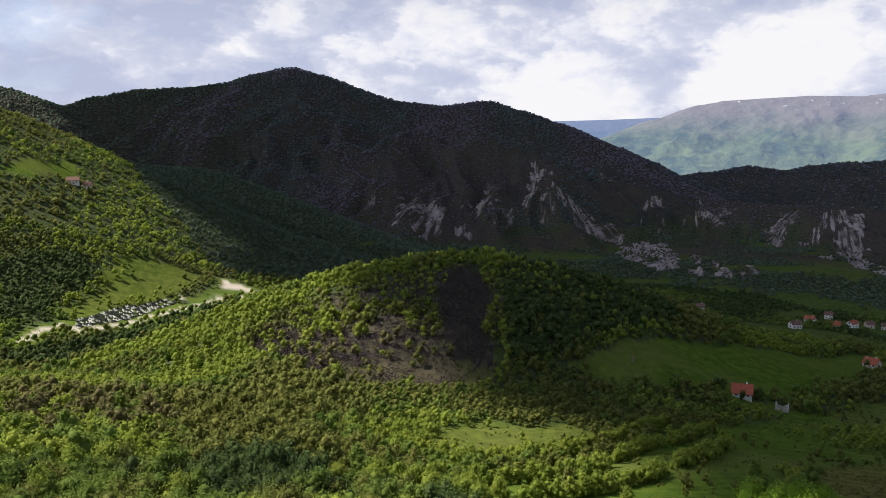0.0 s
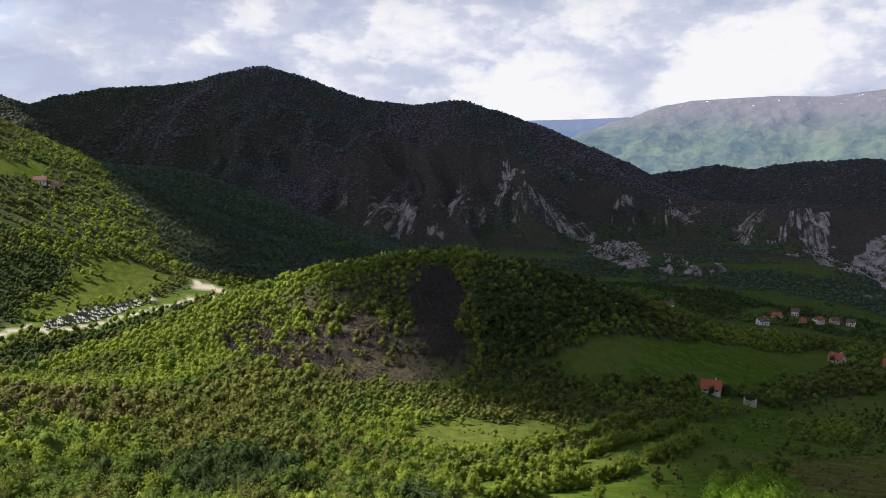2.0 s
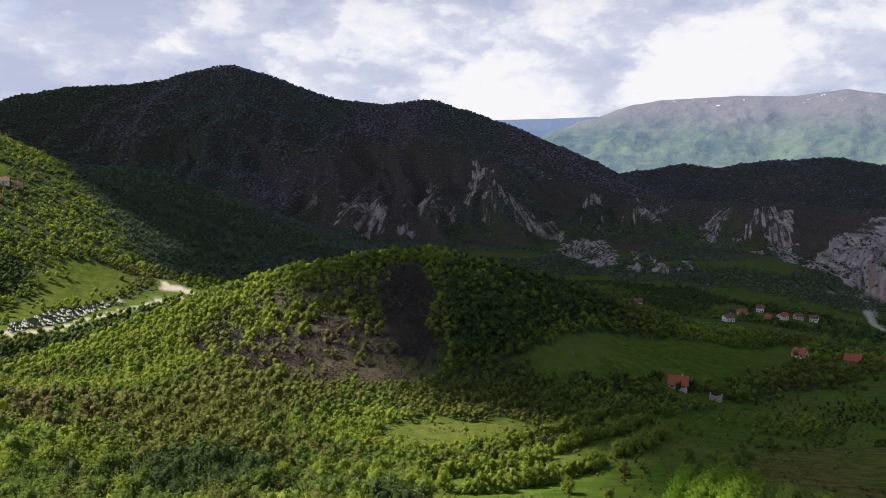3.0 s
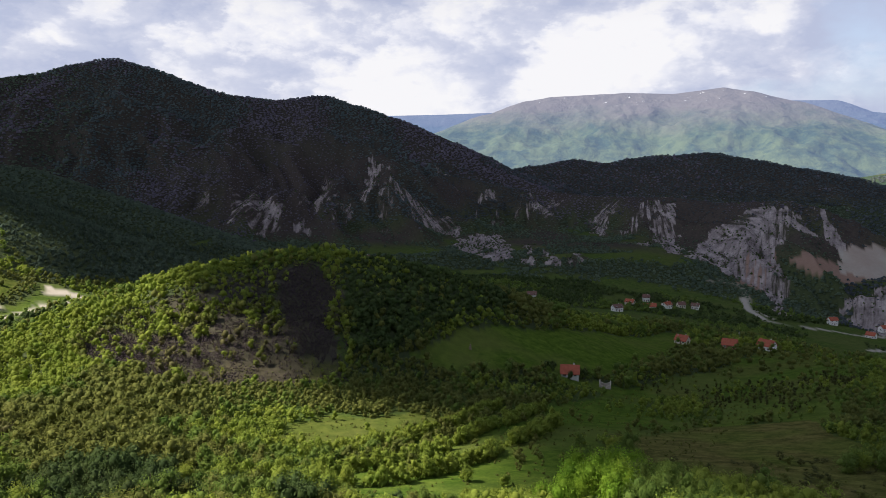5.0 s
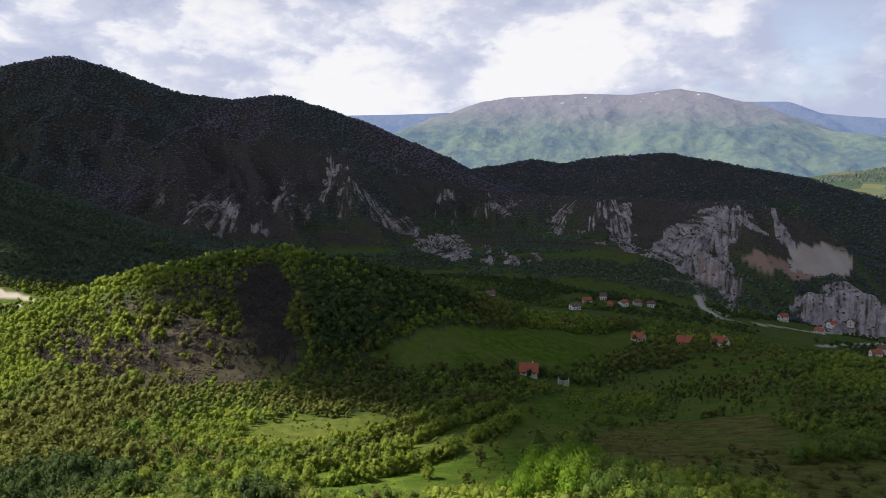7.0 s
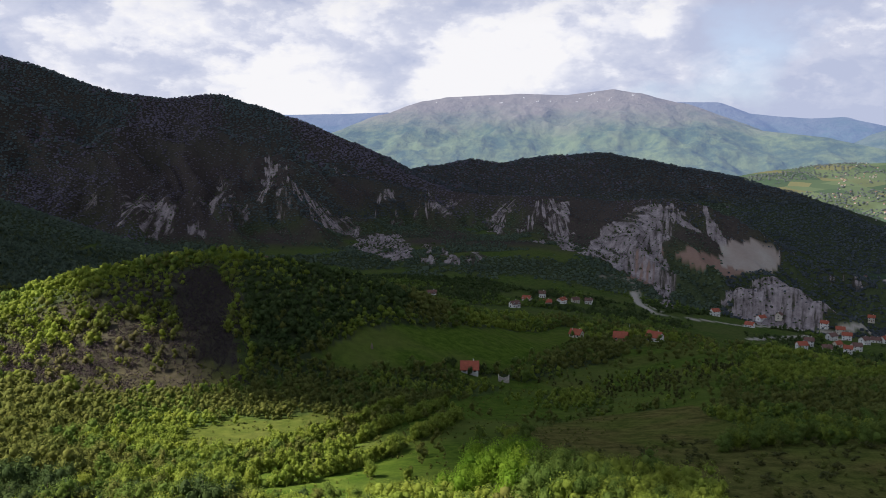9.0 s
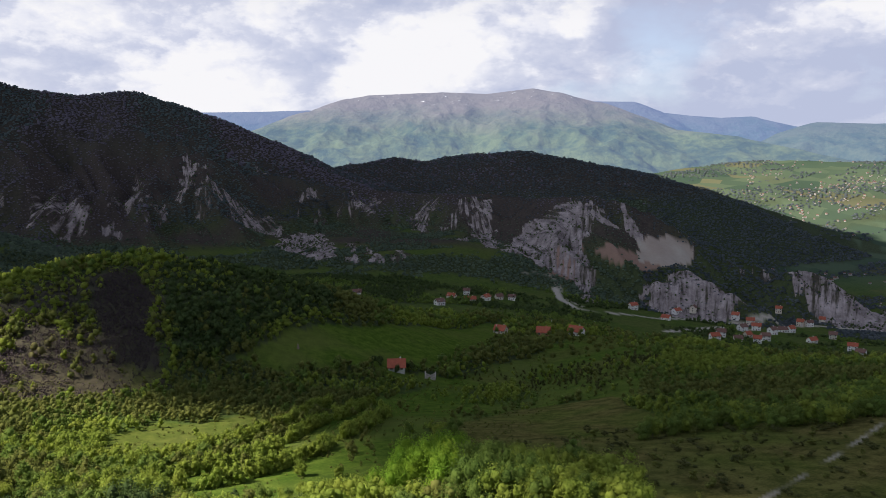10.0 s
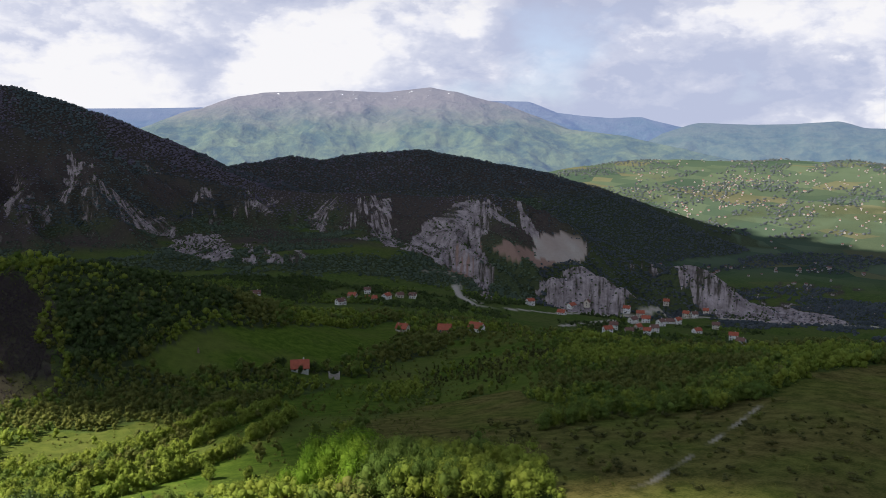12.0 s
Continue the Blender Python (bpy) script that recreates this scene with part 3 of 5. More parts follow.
def paint_cover():
    x, y, z = verts[:, 0].astype(float), verts[:, 1].astype(float), verts[:, 2].astype(float)
    rock = rock_amount(x, y, z)
    wood = forest_amount(x, y, z, rock)
    soil = np.where(region(x, y, BARE_SLOPE) | region(x, y, BURNT, 2.0) | region(x, y, BURNT_SIDE, 2.0), 0.80, 0.0)
    soil = np.where(region(x, y, DRY_FOOT), soil * 0.35 * smooth(0.45, -0.35, fbm(x, y, 20, 71, 3)), soil)
    soil = np.maximum(soil, np.where(region(x, y, KNOLL_FRONT), 0.75 * smooth(0.5, -0.2, vnoise(x, y, 22, 75)), 0.0))
    soil = np.maximum(soil, 0.92 * mountain_bare(x, y, z))
    soil = np.maximum(soil, 0.75 * smooth(1180, 1260, np.hypot(x, y)) * smooth(100, 140, z) * (1 - smooth(2300, 2600, np.hypot(x, y))))
    soil = np.maximum(soil, 0.8 * smooth(0.12, 0.45, rock))
    dry = np.where(region(x, y, HEATH), 0.70 + 0.30 * vnoise(x, y, 12, 72), 0.0)
    dry = np.maximum(dry, np.where(region(x, y, HEATH_FAR), 0.35 * smooth(-0.2, 0.5, vnoise(x, y, 30, 76)), 0.0))
    dry = np.maximum(dry, np.where(region(x, y, DRY_FOOT), 0.50, 0.0))
    dry = np.maximum(dry, np.where(region(x, y, PASTURE) | region(x, y, WEST_MEADOW), 0.25, 0.0))
    road = np.maximum(smooth(3.2, 1.8, off_line(x, y, WEST_ROAD)), smooth(6.0, 3.0, off_line(x, y, VALLEY_ROAD)))
    road = np.maximum(road, smooth(5.5, 3.0, off_line(x, y, VILLAGE_LANE)))
    road = np.maximum(road, 0.6 * smooth(4.5, 2.5, off_line(x, y, QUARRY_ROAD)))
    road = np.maximum(road, 0.65 * smooth(0.9, 0.35, off_line(x, y, FOOTPATH)) * smooth(-0.4, 0.4, vnoise(x, y, 7, 73)))
    road = np.maximum(road, np.where(region(x, y, WEST_LOT, 3.0), smooth(0.05, 0.35, vnoise(x, y, 13, 74)), 0.0))
    quarry = np.where(region(x, y, QUARRY_FLOOR, 6.0), 0.75 + 0.2 * vnoise(x, y, 20, 78), 0.0)
    gravel = np.maximum(road, quarry)
    red = np.where(region(x, y, QUARRY_RED) | region(x, y, QUARRY_CUT) | region(x, y, QUARRY_FLOOR, 6.0), 0.9, 0.0)
    valley = 0.40 * smooth(540, 620, np.hypot(x, y)) * (1 - smooth(1300, 1600, np.hypot(x, y)))
    wood = np.maximum(wood, np.where(region(x, y, WEST_MEADOW) | region(x, y, HIGH_MEADOW), 0.0, valley))
    for name, chans in (("cover", (rock, soil, dry)), ("use", (gravel, wood * np.where(np.hypot(x, y) < 330, 0.45, 0.9) * (1 - 0.8 * smooth(2300, 2600, np.hypot(x, y))), red))):
        layer = me.attributes.new(name, "FLOAT_COLOR", "POINT")
        rgba = np.ones((len(x), 4), np.float32)
        if name == "use":
            rgba[:, 3] = 1 - smooth(1250, 1700, np.hypot(x, y))
        for k, c in enumerate(chans):
            rgba[:, k] = np.clip(c, 0, 1)
        layer.data.foreach_set("color", rgba.ravel())


paint_cover()
across = me.attributes.new("across", "FLOAT", "POINT")
across.data.foreach_set("value", fan_across(verts[:, 0].astype(float), verts[:, 1].astype(float)).astype(np.float32))
me.materials.append(GROUND_MAT)


# ---- far ranges and clouds ----
MASSIF = [(865, 3884, 327), (1051, 3993, 393), (1260, 4037, 461), (1381, 4050, 482), (1746, 3961, 501), (1958, 3861, 492), (2166, 3749, 519),
          (2242, 3645, 496), (2386, 3493, 442), (2468, 3311, 367), (2559, 3113, 301), (2693, 2862, 268), (2802, 2613, 212), (2885, 2367, 158)]
BLUE_WEST = [(300, 4770, 400), (485, 4755, 406), (662, 4734, 409), (928, 4689, 414), (1202, 4626, 424), (1386, 4553, 379)]
BLUE_MID = [(2503, 4071, 452), (2695, 3947, 472), (2854, 3834, 468), (2932, 3775, 414), (3094, 3617, 387), (3213, 3513, 374), (3326, 3406, 379), (3463, 3238, 325)]
BLUE_EAST = [(3266, 3212, 274), (3424, 3044, 340), (3588, 2850, 330), (3703, 2699, 331), (3779, 2591, 339), (3823, 2527, 344), (3892, 2419, 310),
             (3924, 2329, 306), (4047, 2044, 293), (4200, 1500, 280)]



def distance_material(name, low, high, top, haze_glow, z0, z1, snow=False):
    """Far slopes: meadow and wood below, bare pasture on top; the blue haze before them is put in as emission."""
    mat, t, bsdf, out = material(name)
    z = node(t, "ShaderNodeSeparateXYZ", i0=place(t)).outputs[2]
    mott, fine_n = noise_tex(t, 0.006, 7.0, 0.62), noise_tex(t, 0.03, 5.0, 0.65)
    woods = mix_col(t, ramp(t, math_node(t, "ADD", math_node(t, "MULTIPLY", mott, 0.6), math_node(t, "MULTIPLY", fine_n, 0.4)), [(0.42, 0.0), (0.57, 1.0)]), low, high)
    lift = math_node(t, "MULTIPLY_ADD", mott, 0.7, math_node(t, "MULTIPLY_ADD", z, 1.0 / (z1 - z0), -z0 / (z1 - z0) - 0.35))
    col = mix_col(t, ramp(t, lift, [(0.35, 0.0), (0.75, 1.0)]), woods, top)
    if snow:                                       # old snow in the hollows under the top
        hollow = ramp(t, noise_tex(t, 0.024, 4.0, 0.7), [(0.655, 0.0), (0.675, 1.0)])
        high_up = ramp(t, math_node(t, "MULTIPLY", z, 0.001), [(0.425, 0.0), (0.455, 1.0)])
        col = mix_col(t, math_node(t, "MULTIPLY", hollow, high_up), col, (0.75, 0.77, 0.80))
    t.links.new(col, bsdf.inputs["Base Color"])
    # a faint blue glow imitates haze on slopes that give no light
    bsdf.inputs["Emission Color"].default_value = (*haze_glow, 1.0)
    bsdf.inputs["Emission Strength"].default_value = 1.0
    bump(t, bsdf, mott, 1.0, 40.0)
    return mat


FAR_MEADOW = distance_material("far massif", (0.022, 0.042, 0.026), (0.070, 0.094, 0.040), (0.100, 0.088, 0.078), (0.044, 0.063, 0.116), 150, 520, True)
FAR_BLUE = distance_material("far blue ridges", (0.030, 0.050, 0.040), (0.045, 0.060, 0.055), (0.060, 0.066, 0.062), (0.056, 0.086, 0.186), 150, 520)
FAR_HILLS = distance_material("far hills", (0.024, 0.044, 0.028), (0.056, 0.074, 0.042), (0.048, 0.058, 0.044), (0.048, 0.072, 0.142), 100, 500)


def far_range(name, line, slope, ribs, mat, label, seed):
    """A far range: slopes down from its crest line, with spurs, as one closed sheet over the land."""
    bear = [math.degrees(math.atan2(-p[0], p[1])) for p in line]
    a, r = np.meshgrid(np.radians(np.arange(min(bear) - 16, max(bear) + 12, 0.16)), np.arange(2300, 4870, 26.0), indexing="ij")
    x, y = -np.sin(a) * r, np.cos(a) * r
    off = off_line(x, y, [p[:2] for p in line])
    spur = np.abs(fbm(x, y, 300, seed, 5, 0.55))
    z = ridge(x, y, line, slope, 40) - smooth(10, 500, off) * (spur * ribs * 2.2 - ribs * 0.45) + smooth(0, 60, off) * fbm(x, y, 120, seed + 3, 3) * ribs * 0.2
    land = ground(x, y)
    n, m = a.shape
    i, j = np.meshgrid(np.arange(n - 1), np.arange(m - 1), indexing="ij")
    faces = np.stack([i * m + j, i * m + j + 1, (i + 1) * m + j + 1, (i + 1) * m + j], -1).reshape(-1, 4)
    over = (z > land - 25).ravel()
    faces = faces[over[faces].any(axis=1)]
    used, faces = np.unique(faces, return_inverse=True)
    pts = np.stack([x, y, np.maximum(z, land - 40)], -1).reshape(-1, 3)[used]
    data = fast_mesh(name, pts, faces.reshape(-1, 4))
    data.materials.append(mat)
    return tagged(new(name, data), label, "mountain", kind="structure")


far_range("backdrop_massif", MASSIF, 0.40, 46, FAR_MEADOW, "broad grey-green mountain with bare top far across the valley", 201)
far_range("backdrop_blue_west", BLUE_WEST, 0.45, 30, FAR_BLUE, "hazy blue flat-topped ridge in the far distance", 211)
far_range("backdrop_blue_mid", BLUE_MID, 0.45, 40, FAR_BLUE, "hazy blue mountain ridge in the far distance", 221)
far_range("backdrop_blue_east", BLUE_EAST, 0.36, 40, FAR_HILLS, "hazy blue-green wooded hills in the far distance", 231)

CLOUD_HEIGHT = 2200.0
SHADED = [(107, 50), (107, 100), (110, 142), (108, 178), (93, 212), (78, 246), (50, 275), (26, 302), (16, 338), (20, 380), (34, 437), (54, 485), (36, 525), (-42, 570), (-120, 588), (-158, 611), (-176, 650), (-187, 695), (-202, 726), (-224, 797), (-250, 841), (-312, 948), (-433, 1145), (-545, 1437), (-572, 1674),
          (-600, 2300), (300, 2350), (1250, 2050), (1480, 1650), (1480, 1200), (1550, 700), (800, 60), (300, -40), (180, 20)]


def cloud_mat():
    mat, t, bsdf, out = material("cloud")
    bsdf.inputs["Base Color"].default_value = (0.85, 0.86, 0.88, 1.0)
    return mat


def cloud_bank():
    """A bank of cumulus between the sun and the mountain, made of many overlapping lumps."""
    gx, gy = np.meshgrid(np.arange(-1200, 2000, 50.0), np.arange(-100, 2400, 50.0))
    pick = np.random.default_rng(3)
    gx = (gx + pick.uniform(-15, 15, gx.shape)).ravel()
    gy = (gy + pick.uniform(-15, 15, gy.shape)).ravel()
    swell, rise = pick.uniform(0.95, 1.15, len(gx)), pick.uniform(0.8, 1.8, len(gx))
    keep = inside(gx, gy, SHADED)
    deep = off_line(gx, gy, SHADED + SHADED[:1])
    keep &= deep > 22
    gx, gy, deep, swell, rise = gx[keep], gy[keep], deep[keep], swell[keep], rise[keep]
    v, f = blob(7, 3)
    lift = (CLOUD_HEIGHT - 130.0) / math.tan(radians(SUN_ELEV))
    dx, dy = -math.sin(radians(SUN_TURN)) * lift, math.cos(radians(SUN_TURN)) * lift
    rad = np.clip(deep, 22, 60) * swell
    tall = rad * rise
    pts = v[None] * np.stack([rad, rad, tall], -1)[:, None] * pick.uniform(0.9, 1.1, (len(gx), len(v), 1))
    pts += np.stack([gx + dx, gy + dy, np.full(len(gx), CLOUD_HEIGHT) + pick.uniform(-10, 40, len(gx))], -1)[:, None]
    faces = (f[None] + (np.arange(len(gx)) * len(v))[:, None, None]).reshape(-1, 3)
    data = fast_mesh("cloud", pts.reshape(-1, 3), faces)
    data.materials.append(cloud_mat())
    return tagged(new("cloud", data), "broad grey-white cumulus cloud bank high over the valley", "cloud", kind="structure")

# ---- trees and bushes ----
rng = np.random.default_rng(7)


def blob(n_side=6, rings=3):
    """A low closed form for the dark heart of a crown: unit verts and triangles."""
    v, f = [(0, 0, -0.85)], []
    for r in range(rings):
        a = radians(-28 + 86 * r / (rings - 1)) if rings > 2 else radians((-8, 46)[r])
        for k in range(n_side):
            w = 2 * math.pi * (k + 0.5 * (r % 2)) / n_side
            v.append((math.cos(w) * math.cos(a), math.sin(w) * math.cos(a), math.sin(a)))
    v.append((0, 0, 1.0))
    for k in range(n_side):
        f.append((0, 1 + (k + 1) % n_side, 1 + k))
        for r in range(rings - 1):
            p, q = 1 + r * n_side, 1 + (r + 1) * n_side
            f += [(p + k, p + (k + 1) % n_side, q + k), (p + (k + 1) % n_side, q + (k + 1) % n_side, q + k)]
        f.append((1 + (rings - 1) * n_side + k, 1 + (rings - 1) * n_side + (k + 1) % n_side, len(v) - 1))
    return np.array(v, float), np.array(f)


def crown_shape(sprays, spray_size, lumps, tall=1.0, narrow=1.0, sides=5, rings=2, low=0.12, up_bias=0.35, heart=0.74):
    """A crown about 1 across and tall high from its base at z = 0: leafy lumps, roughened by leaf sprays that stand out from them."""
    centre = rng.normal(0, 0.19, (lumps, 3)) * (narrow, narrow, 1.0)
    centre[:, 2] = np.linspace(low + 0.18, 0.74, lumps) + rng.uniform(-0.05, 0.05, lumps)
    size = rng.uniform(0.22, 0.33, lumps) * (1.15 - 0.55 * np.abs(centre[:, 2] - 0.42)) * (1.25 if lumps < 4 else 1.0)
    bv, bf = blob(sides, rings)
    all_v, all_f = [], []
    for k in range(lumps):
        turn = rng.uniform(0, 6.28)
        c, s = math.cos(turn), math.sin(turn)
        v = bv * rng.uniform(0.82, 1.16, (len(bv), 1)) * size[k] * heart
        v = np.stack([v[:, 0] * c - v[:, 1] * s, v[:, 0] * s + v[:, 1] * c, v[:, 2]], -1) + centre[k]
        v[:, 2] = np.maximum(v[:, 2], 0.0)
        all_f.append(bf + k * len(bv))
        all_v.append(v)
    which = rng.integers(0, lumps, sprays)
    out = rng.normal(0, 1, (sprays, 3))
    out[:, 2] = out[:, 2] * 0.8 + up_bias
    out /= np.linalg.norm(out, axis=1)[:, None]
    mid = centre[which] + out * size[which][:, None] * rng.uniform(0.66, 1.22, (sprays, 1))
    mid[:, 2] = np.maximum(mid[:, 2], 0.03)
    facing = out * 0.8 + rng.normal(0, 0.62, (sprays, 3)) + (0, 0, 0.25)
    facing /= np.linalg.norm(facing, axis=1)[:, None]
    side = np.cross(facing, rng.normal(0, 1, (sprays, 3)))
    side /= np.linalg.norm(side, axis=1)[:, None]
    other = np.cross(facing, side)
    s = spray_size * rng.uniform(0.6, 1.3, (sprays, 1))
    leaf = np.stack([mid - side * s, mid + side * s * 0.55 - other * s * 0.9, mid + side * s * 0.5 + other * s * 0.9], 1).reshape(-1, 3)
    v = np.concatenate(all_v + [leaf]) * (1, 1, tall)
    return v, np.concatenate(all_f + [np.arange(sprays * 3).reshape(-1, 3) + lumps * len(bv)])


def stamp(name, shapes, spots, widths, heights, mat, label, category):
    """Many crowns joined into one object, one at each spot."""
    all_v, all_f, base = [], [], 0
    kind_of = rng.integers(0, len(shapes), len(spots))
    for k, (v, f) in enumerate(shapes):
        rows = np.nonzero(kind_of == k)[0]
        if not len(rows):
            continue
        turn = rng.uniform(0, 2 * math.pi, len(rows))
        c, s = np.cos(turn)[:, None], np.sin(turn)[:, None]
        px = (v[:, 0] * c - v[:, 1] * s) * widths[rows][:, None] + spots[rows, 0][:, None]
        py = (v[:, 0] * s + v[:, 1] * c) * widths[rows][:, None] + spots[rows, 1][:, None]
        pz = v[:, 2] * heights[rows][:, None] + spots[rows, 2][:, None]
        all_v.append(np.stack([px, py, pz], -1).reshape(-1, 3))
        all_f.append((f[None] + (np.arange(len(rows)) * len(v))[:, None, None]).reshape(-1, 3) + base)
        base += len(rows) * len(v)
    data = fast_mesh(name, np.concatenate(all_v), np.concatenate(all_f), True)
    data.materials.append(mat)
    return tagged(new(name, data), label, category, kind="stuff")


def scatter(r0, r1, step, bear0=-66.0, bear1=36.0):
    """Uneven spots over a sector of the land, about step metres apart: x, y."""
    xs = np.arange(-r1, r1, step)
    gx, gy = np.meshgrid(xs, np.arange(0, r1, step))
    gx = (gx + rng.uniform(-0.5, 0.5, gx.shape) * step * 0.95).ravel()
    gy = (gy + rng.uniform(-0.5, 0.5, gy.shape) * step * 0.95).ravel()
    reach, bearing = np.hypot(gx, gy), np.degrees(np.arctan2(-gx, gy))
    keep = (reach >= r0) & (reach < r1) & (bearing > bear0) & (bearing < bear1)
    return gx[keep], gy[keep]


def valley_side(x, y):
    """How far out the crest of the mountains lies on this bearing; the far sides stay bare."""
    crest = sorted((math.degrees(math.atan2(p[0], p[1])), math.hypot(p[0], p[1])) for p in MAIN_RIDGE[:-2] + EAST_RIDGE)
    return np.interp(np.degrees(np.arctan2(x, y)), [c[0] for c in crest], [c[1] for c in crest]) + 45


def overlooked(x, y, z):
    """Whether a place lies open to the near hillside, or in the lee of a rise, where the wood is thin."""
    clear = np.ones(len(x), bool)
    for u in np.linspace(0.25, 0.97, 18):
        clear &= ground(x * u, y * u) < 230 + (z + 7 - 230) * u
    return clear


def grown(r0, r1, step, **sector):
    """Spots where trees stand, with the ground height."""
    x, y = scatter(r0, r1, step, **sector)
    z = ground(x, y)
    wood = forest_amount(x, y, z, rock_amount(x, y, z))
    keep = (rng.uniform(0, 1, len(x)) < wood * np.where(overlooked(x, y, z), 1.0, 0.3)) & (np.hypot(x, y) < valley_side(x, y))
    return np.stack([x, y, z], -1)[keep]


def dome(sides=4):
    """The plainest far crown: a rounded lump with an open base."""
    v, f = [], []
    for r, (z, w) in enumerate(((0.12, 0.50), (0.80, 0.34))):
        for k in range(sides):
            a = 2 * math.pi * (k + 0.5 * r) / sides
            v.append((math.cos(a) * w * rng.uniform(0.8, 1.2), math.sin(a) * w * rng.uniform(0.8, 1.2), z * rng.uniform(0.9, 1.1)))
    for r in range(1):
        for k in range(sides):
            p, q, n = r * sides, (r + 1) * sides, (k + 1) % sides
            f += [(p + k, p + n, q + k), (p + n, q + n, q + k)]
    f += [(sides + k, sides + k + 1, 2 * sides - 1) for k in range(sides - 2)]
    return np.array(v), np.array(f)


STRIP = (138.0, 172.0)                       # the near strip whose trees stand singly
cloud_bank()
NEAR_SHAPES = [crown_shape(520, 0.036, 8, 1.0, 1.1, 4, 2, low=0.04, heart=0.62) for _ in range(8)]
MID_SHAPES = [crown_shape(130, 0.062, 4, 1.0, 1.0, 4, 2, low=0.0, heart=0.70) for _ in range(10)]
LIGHT_SHAPES = [crown_shape(20, 0.105, 2, 1.0, 1.0, 4, 2, low=0.0, heart=0.76) for _ in range(12)]
SMALL_SHAPES = [crown_shape(44, 0.082, 3, 1.0, 1.1, 4, 2, low=0.0, heart=0.70) for _ in range(12)]
DISTANT_SHAPES = [crown_shape(15, 0.135, 1, 1.0, 0.8, 4, 2, low=0.02) for _ in range(12)]
BRUSH_SHAPES = [crown_shape(26, 0.085, 3, 1.0, 1.5, 3, 2, low=0.02, heart=0.35) for _ in range(8)]
FAR_SHAPES = [dome(3) for k in range(16)]

for r0, r1, step, shapes, size in ((125, 172, 3.1, NEAR_SHAPES, 4.2), (172, 250, 2.7, MID_SHAPES, 3.7), (250, 390, 2.7, SMALL_SHAPES, 3.4), (390, 640, 3.5, LIGHT_SHAPES, 4.2)):
    spots = grown(r0, r1, step)
    bear = np.degrees(np.arctan2(-spots[:, 0], spots[:, 1]))
    reach = np.hypot(spots[:, 0], spots[:, 1])
    single = (reach > STRIP[0]) & (reach < STRIP[1]) & (bear > -30) & (bear < 33)
    spots, bear = spots[~single], bear[~single]
    tone = 1.5 * fbm(spots[:, 0], spots[:, 1], 48, 55, 2) + rng.normal(0, 0.16, len(spots))
    west_wood = (bear > 7) & (np.hypot(spots[:, 0], spots[:, 1]) > 330)
    tone[west_wood] += 0.06
    twig = (region(spots[:, 0], spots[:, 1], BARE_ROW, 9.0) & (rng.uniform(0, 1, len(spots)) < 0.6)) | (rng.uniform(0, 1, len(spots)) < np.where(region(spots[:, 0], spots[:, 1], BARE_SLOPE), 0.4, 0.0))
    tone[twig] = -50
    # shade on the knoll's east side is put into the leaf colour
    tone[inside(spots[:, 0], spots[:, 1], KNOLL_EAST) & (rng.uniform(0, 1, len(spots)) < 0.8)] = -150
    # ravine trees take dark leaves for the shade they stand in
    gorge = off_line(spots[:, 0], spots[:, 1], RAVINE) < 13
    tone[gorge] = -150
    # dense dark trees in the gap, their deep shade also by leaf colour
    tone[inside(spots[:, 0], spots[:, 1], SHADY_GAP)] = -150
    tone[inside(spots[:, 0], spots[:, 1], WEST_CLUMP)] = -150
    sunny = inside(spots[:, 0], spots[:, 1], KNOLL_FRONT) & ~twig
    tone[sunny] = np.where(rng.uniform(0, 1, sunny.sum()) < 0.55, 0.5, -0.5)
    front = inside(spots[:, 0], spots[:, 1], FRONT_CANOPY)
    tone[front] = np.abs(tone[front]) * 0.6 + 0.02
    lowbush = inside(spots[:, 0], spots[:, 1], LIGHT_SCRUB) | inside(spots[:, 0], spots[:, 1], TERRACE)
    w = size * np.clip(rng.lognormal(0, 0.36, len(spots)), 0.45, 1.55) * np.where(lowbush, 0.72, np.where((bear < 6) & (spots[:, 1] > 165) & (spots[:, 1] < 335), 0.76, 1.0)) * np.where((bear > 8) & (spots[:, 1] < 260), 1.15, 1.0) * np.where(front, 1.2, 1.0)
    on_knoll = inside(spots[:, 0], spots[:, 1], KNOLL_FRONT) | inside(spots[:, 0], spots[:, 1], KNOLL_EAST)
    w = w * np.where(on_knoll & (spots[:, 1] < 390), 1.15, 1.0)
    h = w * rng.uniform(0.85, 1.25, len(spots))
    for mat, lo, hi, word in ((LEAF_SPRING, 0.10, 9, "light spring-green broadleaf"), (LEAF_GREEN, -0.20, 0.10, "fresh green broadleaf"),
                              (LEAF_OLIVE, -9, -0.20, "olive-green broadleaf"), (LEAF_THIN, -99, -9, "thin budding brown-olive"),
                              (LEAF_DARK, -199, -99, "dark green and shade-darkened broadleaf")):
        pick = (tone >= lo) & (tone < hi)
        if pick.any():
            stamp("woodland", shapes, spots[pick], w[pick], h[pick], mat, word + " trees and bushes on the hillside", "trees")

# the burnt strip on the knoll: leafless brush
x, y = scatter(300, 440, 1.7, -12.0, 14.0)
keep = region(x, y, BURNT, 2.0) | (region(x, y, BURNT_SIDE, 3.0) & (rng.uniform(0, 1, len(x)) < 0.6)) | (region(x, y, BARE_SLOPE) & ~region(x, y, DRY_FOOT) & (rng.uniform(0, 1, len(x)) < 0.55)) | (region(x, y, KNOLL_FRONT) & (rng.uniform(0, 1, len(x)) < 0.22))
spots = np.stack([x, y, ground(x, y)], -1)[keep]
w = rng.uniform(1.6, 3.2, len(spots))
